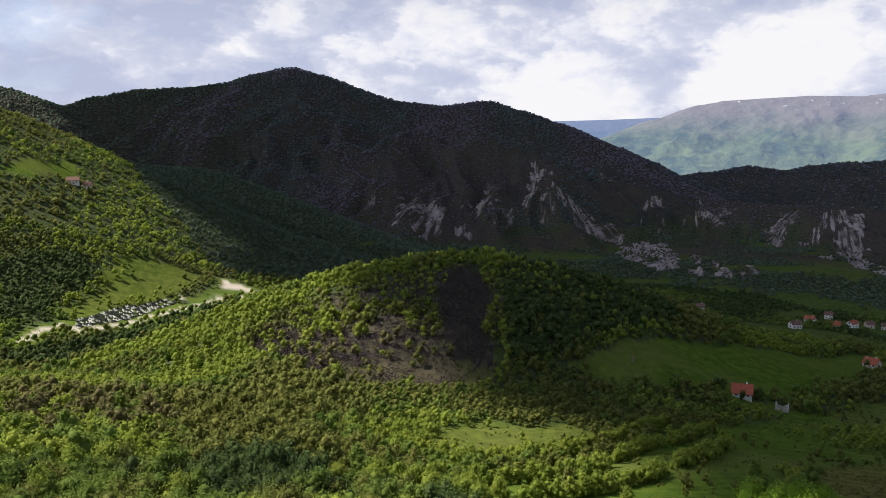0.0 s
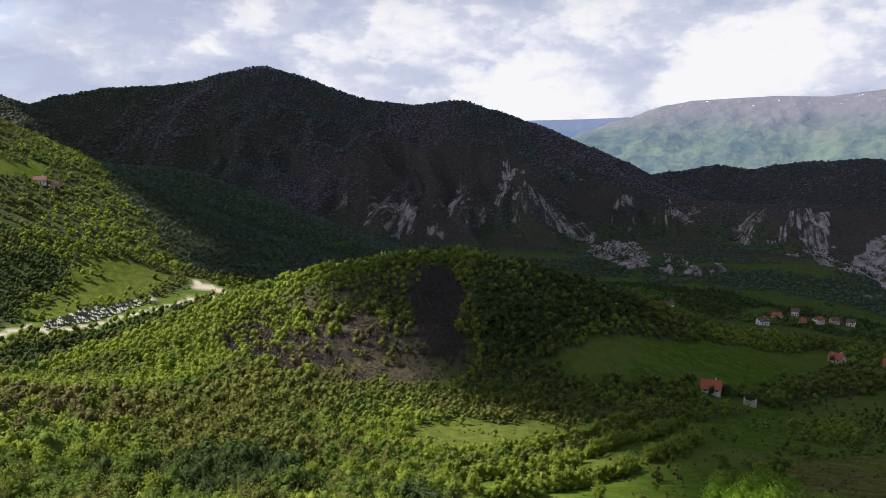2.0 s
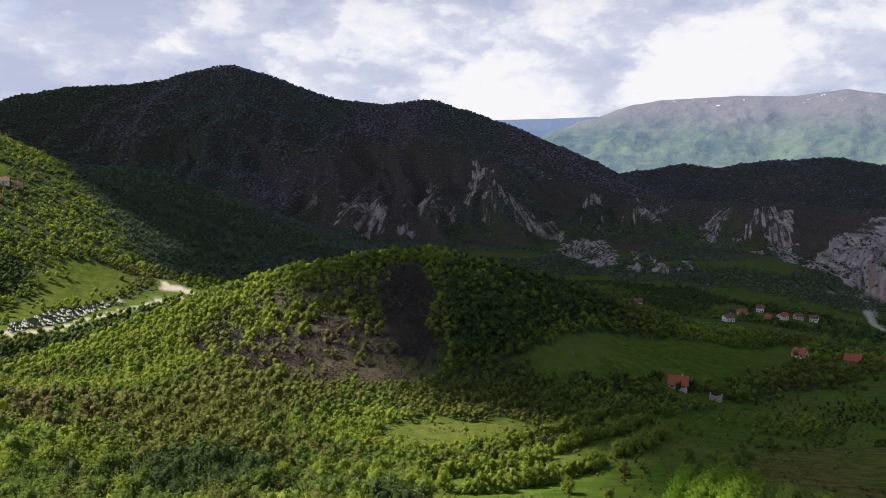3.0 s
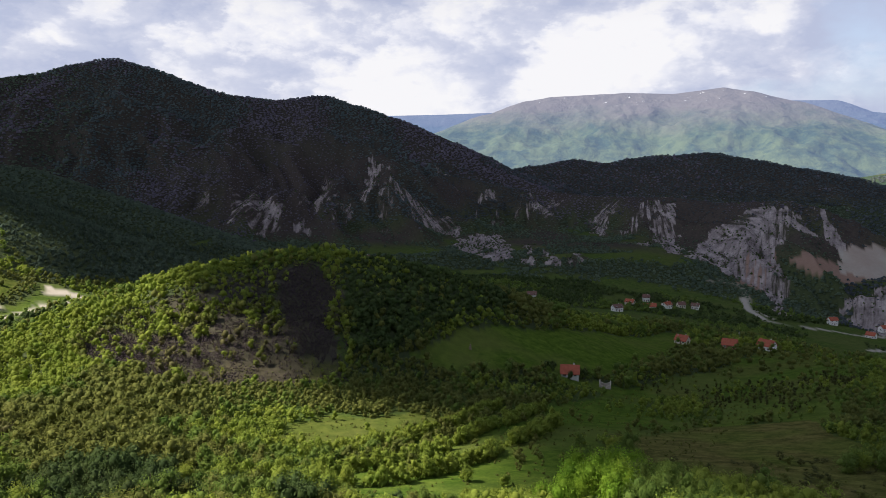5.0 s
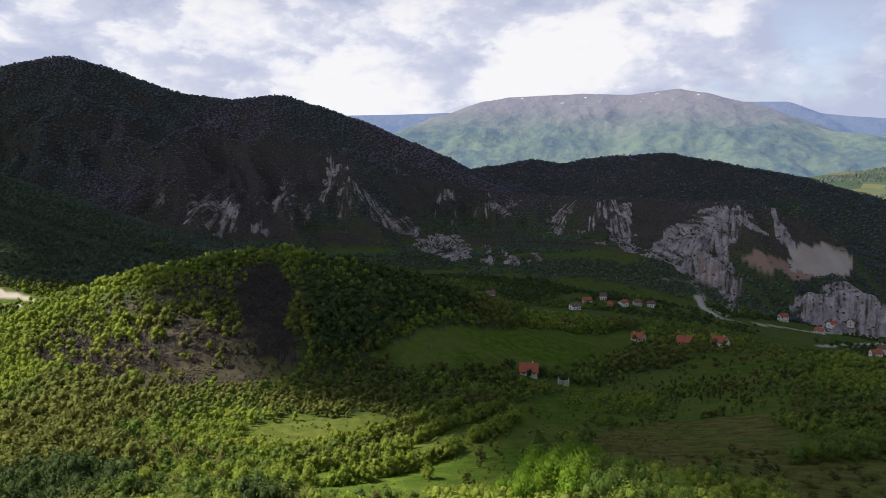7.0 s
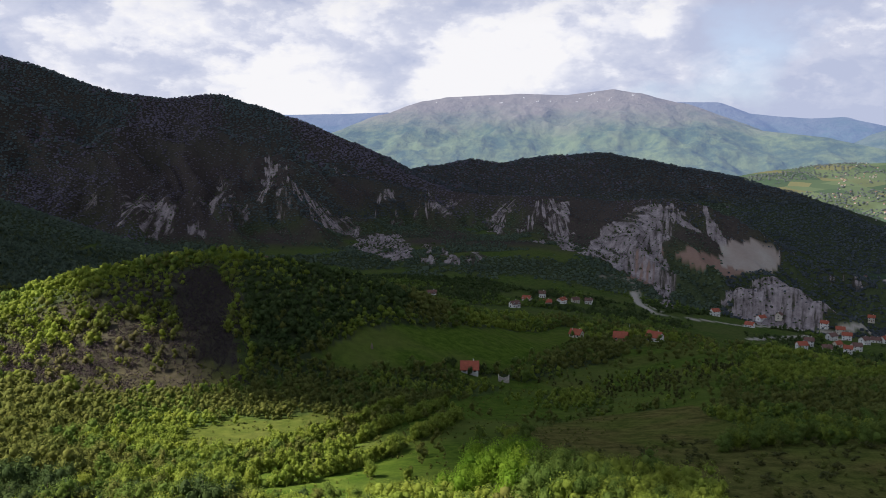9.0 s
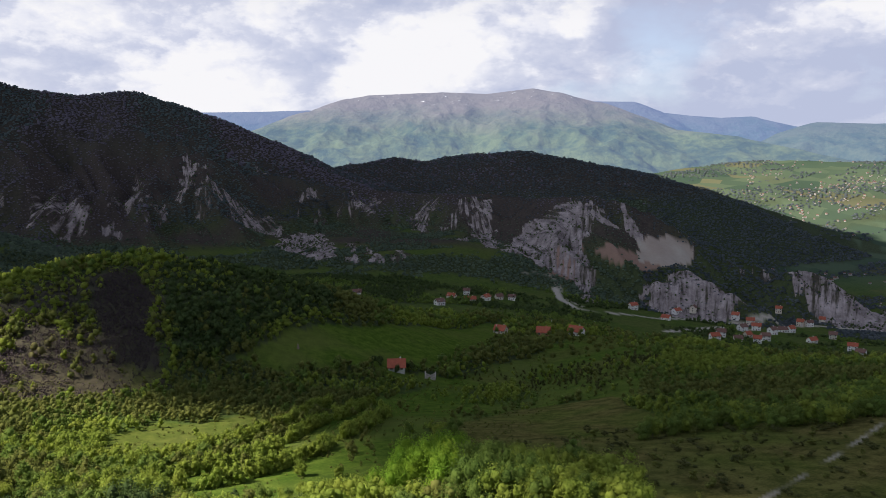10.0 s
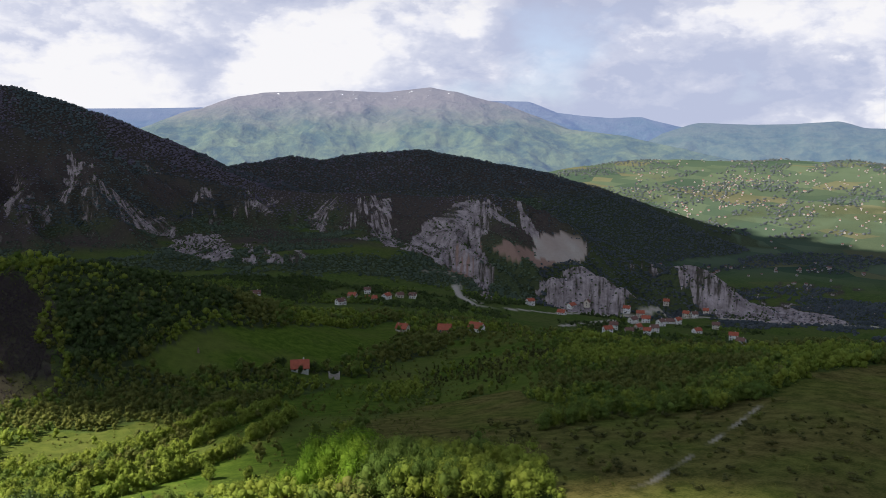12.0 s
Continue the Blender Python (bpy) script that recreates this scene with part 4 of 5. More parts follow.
stamp("brush", BRUSH_SHAPES, spots, w, w * rng.uniform(0.8, 1.4, len(spots)), TWIG_BARE, "leafless purple-brown brush on the burnt knoll slope", "brush")

# three old hedges along the terraces, and low scrub in the open grass
for line in HEDGES:
    at = np.concatenate([[0], np.cumsum([math.dist(p, q) for p, q in zip(line, line[1:])])])
    s = np.arange(0, at[-1], 0.75)
    x = np.interp(s, at, [p[0] for p in line]) + rng.normal(0, 0.8, len(s)) + 1.5 * vnoise(s, s, 16, 96)
    y = np.interp(s, at, [p[1] for p in line]) + rng.normal(0, 0.8, len(s))
    keep = vnoise(s, s * 0, 9, 97) > -0.92
    spots = np.stack([x, y, ground(x, y)], -1)[keep]
    w = rng.uniform(2.2, 4.6, len(spots))
    stamp("hedge", MID_SHAPES, spots, w, w * rng.uniform(0.9, 1.4, len(spots)), LEAF_SPRING, "bright green field hedge curving along a grass terrace", "hedge")

x, y = scatter(140, 420, 2.3, -50.0, 20.0)
open_grass = region(x, y, TERRACE) | region(x, y, PASTURE) | inside(x, y, LIGHT_SCRUB) | region(x, y, BARE_SLOPE) | region(x, y, KNOLL_FRONT)
keep = open_grass & (rng.uniform(0, 1, len(x)) < 0.42 * smooth(-0.4, 0.4, fbm(x, y, 16, 83, 3)))
spots = np.stack([x, y, ground(x, y)], -1)[keep]
w = rng.uniform(0.5, 1.5, len(spots))
stamp("scrub", DISTANT_SHAPES, spots, w, w * rng.uniform(0.6, 1.2, len(spots)), LEAF_OLIVE, "low olive-green scrub in the rough grass", "scrub")

# dark specks of juniper on the dry slopes
x, y = scatter(180, 420, 4.2, -66.0, -8.0)
keep = region(x, y, HEATH_FAR) & (rng.uniform(0, 1, len(x)) < 0.55 * smooth(-0.45, 0.35, fbm(x, y, 24, 81, 2)) + 0.06) & (off_line(x, y, FOOTPATH) > 2.5)
spots = np.stack([x, y, ground(x, y)], -1)[keep]
w = rng.uniform(1.1, 2.6, len(spots))
stamp("juniper_scrub", SMALL_SHAPES, spots, w, w * rng.uniform(0.8, 1.5, len(spots)), LEAF_JUNIPER, "dark juniper bushes dotted over the dry grass slope", "bushes")

for r0, r1, step, size in ((640, 1000, 5.2, 5.0), (1000, 1500, 4.8, 4.3), (1500, 2200, 6.3, 5.4)):
    spots = grown(r0, r1, step)
    if r0 < 1000:                                  # the valley and the sunny western hillside are near enough for leafier crowns
        west = np.degrees(np.arctan2(-spots[:, 0], spots[:, 1])) > 7
        lush = fbm(spots[:, 0], spots[:, 1], 75, 57, 3) + rng.normal(0, 0.12, len(spots))
        # shade of the spur goes into the leaf colour here
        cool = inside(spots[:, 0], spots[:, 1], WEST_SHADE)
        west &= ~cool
        for some, mat, word in ((cool, LEAF_SHADE_HAZE, "green broadleaf trees on the spur, coloured for shade and haze"), (west & (lush > 0.12), LEAF_SPRING, "light spring-green trees on the western hillside"), (west & (lush <= 0.12) & (lush > -0.12), LEAF_GREEN, "green broadleaf trees on the western hillside"),
                                (west & (lush <= -0.12), LEAF_OLIVE, "olive-green broadleaf trees on the western hillside"), (~west & ~cool & (lush > 0.0), LEAF_GREEN, "green broadleaf trees between the valley fields"), (~west & ~cool & (lush <= 0.0), LEAF_DARK, "dark green and shade-darkened broadleaf trees between the valley fields")):
            leafy = 5.0 * rng.lognormal(0, 0.30, some.sum())
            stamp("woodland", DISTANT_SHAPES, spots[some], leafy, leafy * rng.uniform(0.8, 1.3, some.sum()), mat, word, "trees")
        continue
    w = size * rng.lognormal(0, 0.25, len(spots))
    w = w * (1 - 0.35 * mountain_bare(spots[:, 0], spots[:, 1], spots[:, 2])) * (1 - 0.4 * smooth(0.3, 0.7, rock_amount(spots[:, 0], spots[:, 1], spots[:, 2])))
    # the lower and middle slopes are still leafless; crests, hollows and the western end are green
    bear, reach = np.degrees(np.arctan2(-spots[:, 0], spots[:, 1])), np.hypot(spots[:, 0], spots[:, 1])
    leafless = smooth(-0.25, 0.25, 1.3 * fbm(spots[:, 0], spots[:, 1] * 0.5, 170, 67, 4) + 0.06 + rng.normal(0, 0.12, len(spots)))
    leafless *= smooth(24, 12, bear) * smooth(-40, -30, bear) * (1 - 0.75 * smooth(-60, 30, reach - valley_side(spots[:, 0], spots[:, 1])))
    leafless *= np.where((reach > 1650) & (bear < -14), 0.25, 1.0)
    leafless *= smooth(95, 125, spots[:, 2]) * ~inside(spots[:, 0], spots[:, 1], WEST_SHADE)
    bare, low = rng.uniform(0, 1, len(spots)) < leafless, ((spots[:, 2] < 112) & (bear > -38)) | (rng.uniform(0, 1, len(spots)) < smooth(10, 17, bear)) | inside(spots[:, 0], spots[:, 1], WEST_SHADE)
    for some, mat, word in ((low & ~bare, LEAF_SHADE_HAZE, "haze-tinted green wood at the mountain foot and western end"), (~low & ~bare & (bear > -11), LEAF_SLOPE_HAZED, "haze-tinted green broadleaf forest on the high mountain slopes"), (~low & ~bare & (bear <= -11), LEAF_FAR_HAZED, "haze-tinted dark green broadleaf forest on the mountain slopes"), (bare, TWIG_FAR_HAZED, "haze-tinted purple-brown budding scrub on the mountain slopes")):
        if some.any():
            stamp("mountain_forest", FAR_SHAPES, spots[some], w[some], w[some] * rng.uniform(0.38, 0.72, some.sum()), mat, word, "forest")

# single bushes dotted over the screes and bluffs
x, y = scatter(700, 1560, 6.0, -54.0, 10.0)
z = ground(x, y)
keep = (rock_amount(x, y, z) > 0.42) & (rng.uniform(0, 1, len(x)) < 0.42) & ~inside(x, y, QUARRY_FLOOR)
spots = np.stack([x, y, z + 0.7], -1)[keep]
w = rng.uniform(2.2, 5.2, len(spots))
stamp("cliff_scrub", DISTANT_SHAPES, spots, w, w * rng.uniform(0.7, 1.2, len(spots)), LEAF_DARK, "dark bushes dotted over the bare rock slopes", "bushes")

# hedges and copses on the far plain, in the haze-tinted mountain leaf colour
x, y = scatter(1700, 3400, 13.0, -66.0, -38.0)
z = ground(x, y)
lines = np.abs(fbm(x * 0.7, y, 200, 321, 3)) < 0.075
keep = (lines | (fbm(x, y * 1.3, 210, 323, 4) > 0.24)) & (lay(x, y, z) < 0.30) & (rng.uniform(0, 1, len(x)) < 0.75) & (np.hypot(x, y) > valley_side(x, y))
spots = np.stack([x, y, z], -1)[keep]
w = rng.uniform(5, 11, len(spots))
stamp("hedgerow", FAR_SHAPES, spots, w, w * rng.uniform(0.4, 0.7, len(spots)), LEAF_FAR_HAZED, "dark hedgerows and copses between the fields of the plain", "hedges")

# ---- buildings and small things ----
def solid(name, colour, rough=0.85, grain=0.25, scale=1.5, metal=0.0):
    """A plain material with grain and stains of its own."""
    mat, t, bsdf, out = material(name)
    n1, n2 = noise_tex(t, scale, 5.0, 0.6), noise_tex(t, scale * 9, 4.0, 0.6)
    v = math_node(t, "ADD", math_node(t, "MULTIPLY", n1, 0.6), math_node(t, "MULTIPLY", n2, 0.4))
    dark = tuple(c * (1 - grain) for c in colour)
    light = tuple(min(1.0, c * (1 + grain)) for c in colour)
    t.links.new(mix_col(t, ramp(t, v, [(0.3, 0.0), (0.7, 1.0)]), dark, light), bsdf.inputs["Base Color"])
    bsdf.inputs["Roughness"].default_value = rough
    bsdf.inputs["Metallic"].default_value = metal
    return mat


WALL_WHITE = solid("white render", (0.72, 0.70, 0.66))
WALL_CREAM = solid("cream render", (0.60, 0.54, 0.44))
WALL_DIM = solid("weathered render", (0.34, 0.32, 0.30))
WALL_BRICK = solid("bare brick", (0.42, 0.22, 0.15))
ROOF_RED = solid("red roof tiles", (0.35, 0.098, 0.056), 0.8, 0.3, 0.8)
ROOF_BROWN = solid("weathered brown roof tiles", (0.17, 0.095, 0.075), 0.85, 0.3, 0.8)
STONE = solid("old stone", (0.45, 0.40, 0.34), 0.9, 0.35)
WOOD = solid("weathered wood", (0.20, 0.15, 0.11), 0.9, 0.3)
GLASS = solid("dark window glass", (0.03, 0.035, 0.04), 0.15, 0.2)
BARK = solid("bark", (0.13, 0.10, 0.075), 0.95, 0.35)
MARBLE_WHITE = solid("white grave marble", (0.78, 0.77, 0.74), 0.5, 0.1)
GRANITE_BLACK = solid("black grave granite", (0.035, 0.035, 0.04), 0.35, 0.2)
CONCRETE = solid("concrete", (0.48, 0.46, 0.43))


def part(name, bm, mat, parent, label=""):
    """Links a bmesh as one mesh object under a thing or a part."""
    data = bpy.data.meshes.new(name)
    bm.to_mesh(data)
    bm.free()
    data.materials.append(mat)
    ob = new(name, data)
    ob.parent = parent
    if label:
        ob["label"] = label
    return ob


def box(bm, x, y, z, sx, sy, sz, bevel=0.0):
    """A box centred at x, y with its base at z."""
    m = Matrix.LocRotScale((x, y, z + sz / 2), None, (sx, sy, sz))
    made = bmesh.ops.create_cube(bm, size=1.0, matrix=m)
    if bevel:
        edges = {e for v in made["verts"] for e in v.link_edges}
        bmesh.ops.bevel(bm, geom=list(edges), offset=bevel, segments=1, affect="EDGES")
    return bm


def gable(bm, x, y, z, sx, sy, rise, thick, eave):
    """A pitched roof of two thick slabs, ridge along x."""
    hx, hy = sx / 2 + eave, sy / 2 + eave
    drop = rise * eave / (sy / 2)
    low, top = z - drop, z + rise
    ring = [(-hy, low), (0, top), (hy, low), (hy, low + thick), (0, top + thick), (-hy, low + thick)]
    a = [bm.verts.new((x - hx, y + py, pz)) for py, pz in ring]
    b = [bm.verts.new((x + hx, y + py, pz)) for py, pz in ring]
    for k in range(6):
        bm.faces.new((a[k], a[(k + 1) % 6], b[(k + 1) % 6], b[k]))
    for r in (a, b):
        bm.faces.new((r[0], r[1], r[4], r[5]))
        bm.faces.new((r[1], r[2], r[3], r[4]))
    bmesh.ops.recalc_face_normals(bm, faces=bm.faces)
    return bm


def gable_walls(bm, sx, sy, high, rise):
    """Walls with gable ends, ridge along x."""
    ring = [(-sy / 2, -1.5), (sy / 2, -1.5), (sy / 2, high), (0, high + rise - 0.02), (-sy / 2, high)]
    a = [bm.verts.new((-sx / 2, py, pz)) for py, pz in ring]
    b = [bm.verts.new((sx / 2, py, pz)) for py, pz in ring]
    for k in range(5):
        bm.faces.new((a[k], a[(k + 1) % 5], b[(k + 1) % 5], b[k]))
    bm.faces.new(a)
    bm.faces.new(b)
    bmesh.ops.recalc_face_normals(bm, faces=bm.faces)
    return bm


def house(x, y, turn, sx, sy, high, rise, wall_mat, roof_mat, label, group="", storeys=1):
    """A house at its place: walls, pitched roof with chimney, door, windows with frames."""
    top = new("house")
    top.matrix_world = pose(x, y, float(ground(np.array([x]), np.array([y]))[0]) + 0.1, 0, 0, turn)
    tagged(top, label, "house", group)
    part("wall", gable_walls(bmesh.new(), sx, sy, high, rise), wall_mat, top)
    roof = part("roof", gable(bmesh.new(), 0, 0, high, sx, sy, rise, 0.22, 0.55), roof_mat, top)
    part("chimney", box(bmesh.new(), sx * 0.22, sy * 0.12, high + rise * 0.5, 0.6, 0.6, rise * 0.75, 0.04), wall_mat, roof)
    part("door", box(bmesh.new(), sx * 0.05, -sy / 2 - 0.03, 0, 1.0, 0.12, 2.05, 0.02), WOOD, top)
    for floor_z in ([1.0] if storeys == 1 else [1.0, 3.7]):
        for side in (-1, 1):
            for k in (-0.3, 0.3):
                w = part("window", box(bmesh.new(), sx * k, side * (sy / 2 + 0.02), floor_z, 1.2, 0.10, 1.3), GLASS, top)
                bm = bmesh.new()
                for fx, fz, fw, fh in ((-0.62, 0, 0.1, 1.4), (0.62, 0, 0.1, 1.4), (0, -0.06, 1.34, 0.1), (0, 1.3, 1.34, 0.1), (0, 0, 0.07, 1.3)):
                    box(bm, sx * k + fx, side * (sy / 2 + 0.06), floor_z + fz, fw, 0.08, fh)
                part("window_frame", bm, MARBLE_WHITE, w)
        for side in (-1, 1):
            part("window", box(bmesh.new(), side * (sx / 2 + 0.02), 0, floor_z, 0.10, 1.2, 1.3), GLASS, top)
    return top


def spot(x, y):
    return float(ground(np.array([float(x)]), np.array([float(y)]))[0])


# the farm below the knoll and the ruin beside it
house(132, 350, -21, 8.2, 7.0, 2.3, 3.2, WALL_WHITE, ROOF_RED, "small white farmhouse with a red tiled roof among dark trees")


def ruined_house(x, y, turn):
    top = new("ruined_house")
    top.matrix_world = pose(x, y, spot(x, y), 0, 0, turn) @ Matrix.Scale(0.78, 4)
    tagged(top, "roofless stone ruin with broken gable walls beside the farm", "ruin")
    for name, px, py, sx, sy, prof in (("side_wall", -3.2, 0, 0.55, 5.6, (2.6, 3.9, 4.6, 3.3, 1.6)), ("side_wall", 3.2, 0, 0.55, 5.6, (1.4, 2.6, 4.4, 4.0, 2.2)),
                                       ("front_wall", 0, -2.55, 6.4, 0.55, (2.3, 1.7, 1.0, 1.5, 2.2)), ("back_wall", 0, 2.55, 6.4, 0.55, (2.6, 2.0, 1.5, 2.2, 2.5))):
        bm = bmesh.new()
        along = sx > sy
        n = len(prof)
        rows = []
        for k, hgt in enumerate(prof):
            u = k / (n - 1) - 0.5
            rows.append([bm.verts.new((px + (u * sx if along else o * sx), py + (o * sy if along else u * sy), z)) for o, z in ((-0.5, -1.0), (0.5, -1.0), (0.5, hgt), (-0.5, hgt))])
        for a, b in zip(rows, rows[1:]):
            for k in range(4):
                bm.faces.new((a[k], a[(k + 1) % 4], b[(k + 1) % 4], b[k]))
        bm.faces.new(rows[0])
        bm.faces.new(rows[-1])
        bmesh.ops.recalc_face_normals(bm, faces=bm.faces)
        part(name, bm, STONE, top)
    bm = bmesh.new()
    box(bm, -5.2, -3.4, -0.4, 3.4, 0.5, 1.0, 0.05)
    part("yard_wall", bm, STONE, top)
    return top


ruined_house(147, 343, -24)
house(259, 481, -58, 8.2, 6.4, 2.8, 3.0, WALL_CREAM, ROOF_RED, "small cream cottage with a steep red roof at the meadow edge", "cottages on the rise")
house(287, 470, -38, 9.0, 7.0, 3.0, 3.2, WALL_BRICK, ROOF_RED, "brick cottage with a red tiled roof behind bushes", "cottages on the rise")
house(311, 465, -62, 10.0, 7.6, 3.6, 3.4, WALL_WHITE, ROOF_RED, "white cottage with a red roof and gable window", "cottages on the rise")

for x, y, turn, sx, sy, high, wall_mat, roof_mat, label in (
        (290, 660, 10, 10, 8, 4.5, WALL_WHITE, ROOF_BROWN, "white farmhouse with a brown roof among trees"),
        (330, 721, -50, 10, 8, 5.0, WALL_CREAM, ROOF_RED, "cream house with a red roof in the hamlet"),
        (345, 709, -20, 13, 8, 4.0, WALL_CREAM, ROOF_RED, "long house with a bright red roof in the hamlet"),
        (377, 738, 30, 12, 8, 4.5, WALL_WHITE, ROOF_RED, "white house with a red roof in the hamlet"),
        (400, 752, 0, 9, 7, 4.0, WALL_CREAM, ROOF_BROWN, "small house with a weathered roof in the hamlet"),
        (415, 750, -40, 9, 7, 4.5, WALL_WHITE, ROOF_BROWN, "white house with a weathered roof in the hamlet"),
        (367, 764, -20, 8, 7, 5.5, WALL_WHITE, ROOF_BROWN, "tall white house above the hamlet"),
        (227, 711, -15, 10, 8, 5.0, WALL_WHITE, ROOF_BROWN, "lone white house in the valley fields"),
        (109, 1066, 0, 12, 6, 3.0, WALL_WHITE, ROOF_BROWN, "low white barn at the mountain foot")):
    house(x, y, turn, sx * 0.84, sy * 0.84, high * 0.84, 2.5, wall_mat, roof_mat, label, "houses of the hamlet", 2 if high > 4.2 else 1)

VILLAGE = [(601, 784), (603, 725), (679, 767), (718, 736), (673, 678), (644, 640), (703, 687), (697, 657), (827, 773), (731, 675), (739, 670), (807, 718), (814, 711), (708, 612), (758, 628), (710, 563), (567, 606), (611, 620), (629, 611), (605, 638), (854, 727), (660, 775), (652, 623), (728, 722), (695, 541)]
pick = np.random.default_rng(21)
for k, (x, y) in enumerate(VILLAGE):
    big = pick.uniform(0.72, 1.0)
    wall_mat, wall_word = ((WALL_WHITE, "white"), (WALL_WHITE, "white"), (WALL_CREAM, "cream"))[k % 3]
    roof_mat, roof_word = ((ROOF_RED, "red"), (ROOF_BROWN, "weathered brown"))[(k * 7) % 5 > 2]
    tall = k % 4 != 1
    house(x, y, float(pick.uniform(-70, 40)), 10 * big, 8 * big, 5.6 if tall else 3.4, 2.9, wall_mat, roof_mat,
          ("two-storey " if tall else "low ") + wall_word + " village house with a " + roof_word + " tiled roof", "houses of the valley village", 2 if tall else 1)

house(-300, 664, 20, 9, 7, 3.2, 2.6, WALL_WHITE, ROOF_BROWN, "small white cabin at the edge of the high meadow", "cabins")
house(-294, 674, 50, 7, 6, 3.0, 2.6, WALL_CREAM, ROOF_BROWN, "small weathered cabin at the edge of the high meadow", "cabins")


def far_town():
    """Hundreds of far houses on the plain, walls and red roofs."""
    pick = np.random.default_rng(31)
    n = 9000
    bearing, reach = np.radians(pick.uniform(-64, -44, n)), np.sqrt(pick.uniform(1350 ** 2, 3700 ** 2, n))
    x, y = -np.sin(bearing) * reach, np.cos(bearing) * reach
    z = ground(x, y)
    dense = smooth(0.10, 0.34, fbm(x * 0.8, y, 190, 301, 3)) * smooth(1300, 1800, reach) * (1 - 0.75 * smooth(2250, 2600, reach)) + 0.03
    dense = np.maximum(dense, 0.9 * smooth(-0.15, 0.25, fbm(x, y, 110, 303, 2)) * np.exp(-((x - 2010) / 330) ** 2 - ((y - 1540) / 420) ** 2))
    keep = (pick.uniform(0, 1, n) < dense * 0.5) & (lay(x, y, z) < 0.26)
    x, y, z = x[keep], y[keep], z[keep]
    base = np.array([(-1, -1, -0.3), (1, -1, -0.3), (1, 1, -0.3), (-1, 1, -0.3), (-1, -1, 1), (1, -1, 1), (1, 1, 1), (-1, 1, 1), (-1.1, 0, 1.75), (1.1, 0, 1.75),
                     (-1.1, -1.15, 0.95), (1.1, -1.15, 0.95), (1.1, 1.15, 0.95), (-1.1, 1.15, 0.95)])
    tri = np.array([(0, 1, 5), (0, 5, 4), (1, 2, 6), (1, 6, 5), (2, 3, 7), (2, 7, 6), (3, 0, 4), (3, 4, 7), (4, 7, 8), (5, 9, 6), (10, 11, 9), (10, 9, 8), (12, 13, 8), (12, 8, 9)])
    turn, s = pick.uniform(0, 6.28, len(x)), pick.uniform(1.6, 2.8, len(x))
    px = (base[:, 0] * np.cos(turn)[:, None] - base[:, 1] * np.sin(turn)[:, None] * 0.8) * s[:, None] + x[:, None]
    py = (base[:, 0] * np.sin(turn)[:, None] + base[:, 1] * np.cos(turn)[:, None] * 0.8) * s[:, None] + y[:, None]
    pz = base[:, 2] * (s * pick.uniform(0.8, 1.2, len(x)))[:, None] + z[:, None]
    data = fast_mesh("far_town", np.stack([px, py, pz], -1).reshape(-1, 3), (tri[None] + (np.arange(len(x)) * 14)[:, None, None]).reshape(-1, 3), False)
    for m in (WALL_DIM, ROOF_BROWN):
        data.materials.append(m)
    data.polygons.foreach_set("material_index", np.tile(np.array([0] * 10 + [1] * 4, np.int32), len(x)))
    return tagged(new("far_town", data), "far town of white houses with red roofs on the valley plain", "town", kind="stuff")


far_town()


# poles
def utility_pole(x, y, high):
    top = new("utility_pole")
    top.matrix_world = pose(x, y, spot(x, y) - 0.3, 0, 0, 30)
    tagged(top, "pale wooden utility pole with a short cross arm", "pole", "utility poles")
    bm = bmesh.new()
    bmesh.ops.create_cone(bm, cap_ends=True, segments=8, radius1=0.20, radius2=0.13, depth=high, matrix=Matrix.Translation((0, 0, high / 2)))
    part("post", bm, CONCRETE, top)
    part("cross_arm", box(bmesh.new(), 0, 0, high - 0.7, 1.6, 0.12, 0.12, 0.02), WOOD, top)
    for k in (-0.65, 0.65):
        bm = bmesh.new()
        bmesh.ops.create_cone(bm, cap_ends=True, segments=8, radius1=0.06, radius2=0.04, depth=0.18, matrix=Matrix.Translation((k, 0, high - 0.49)))
        part("insulator", bm, MARBLE_WHITE, top)
    return top


for x, y, high in ((251, 472, 8.5), (320, 513, 7.5), (365, 522, 8.5)):
    utility_pole(x, y, high)


def hay_pole(x, y):
    top = new("hay_rack")
    top.matrix_world = pose(x, y, spot(x, y) - 0.2)
    tagged(top, "brown hay stack round a pole in the meadow", "haystack")
    bm = bmesh.new()
    bmesh.ops.create_cone(bm, cap_ends=True, segments=10, radius1=0.75, radius2=0.28, depth=2.4, matrix=Matrix.Translation((0, 0, 1.2)))
    for v in bm.verts:
        v.co.x += 0.12 * noise.noise(v.co * 2.0)
    part("hay", bm, WOOD, top)
    bm = bmesh.new()
    bmesh.ops.create_cone(bm, cap_ends=True, segments=6, radius1=0.07, radius2=0.05, depth=3.2, matrix=Matrix.Translation((0, 0, 1.6)))
    part("pole", bm, WOOD, top)


hay_pole(85, 357)


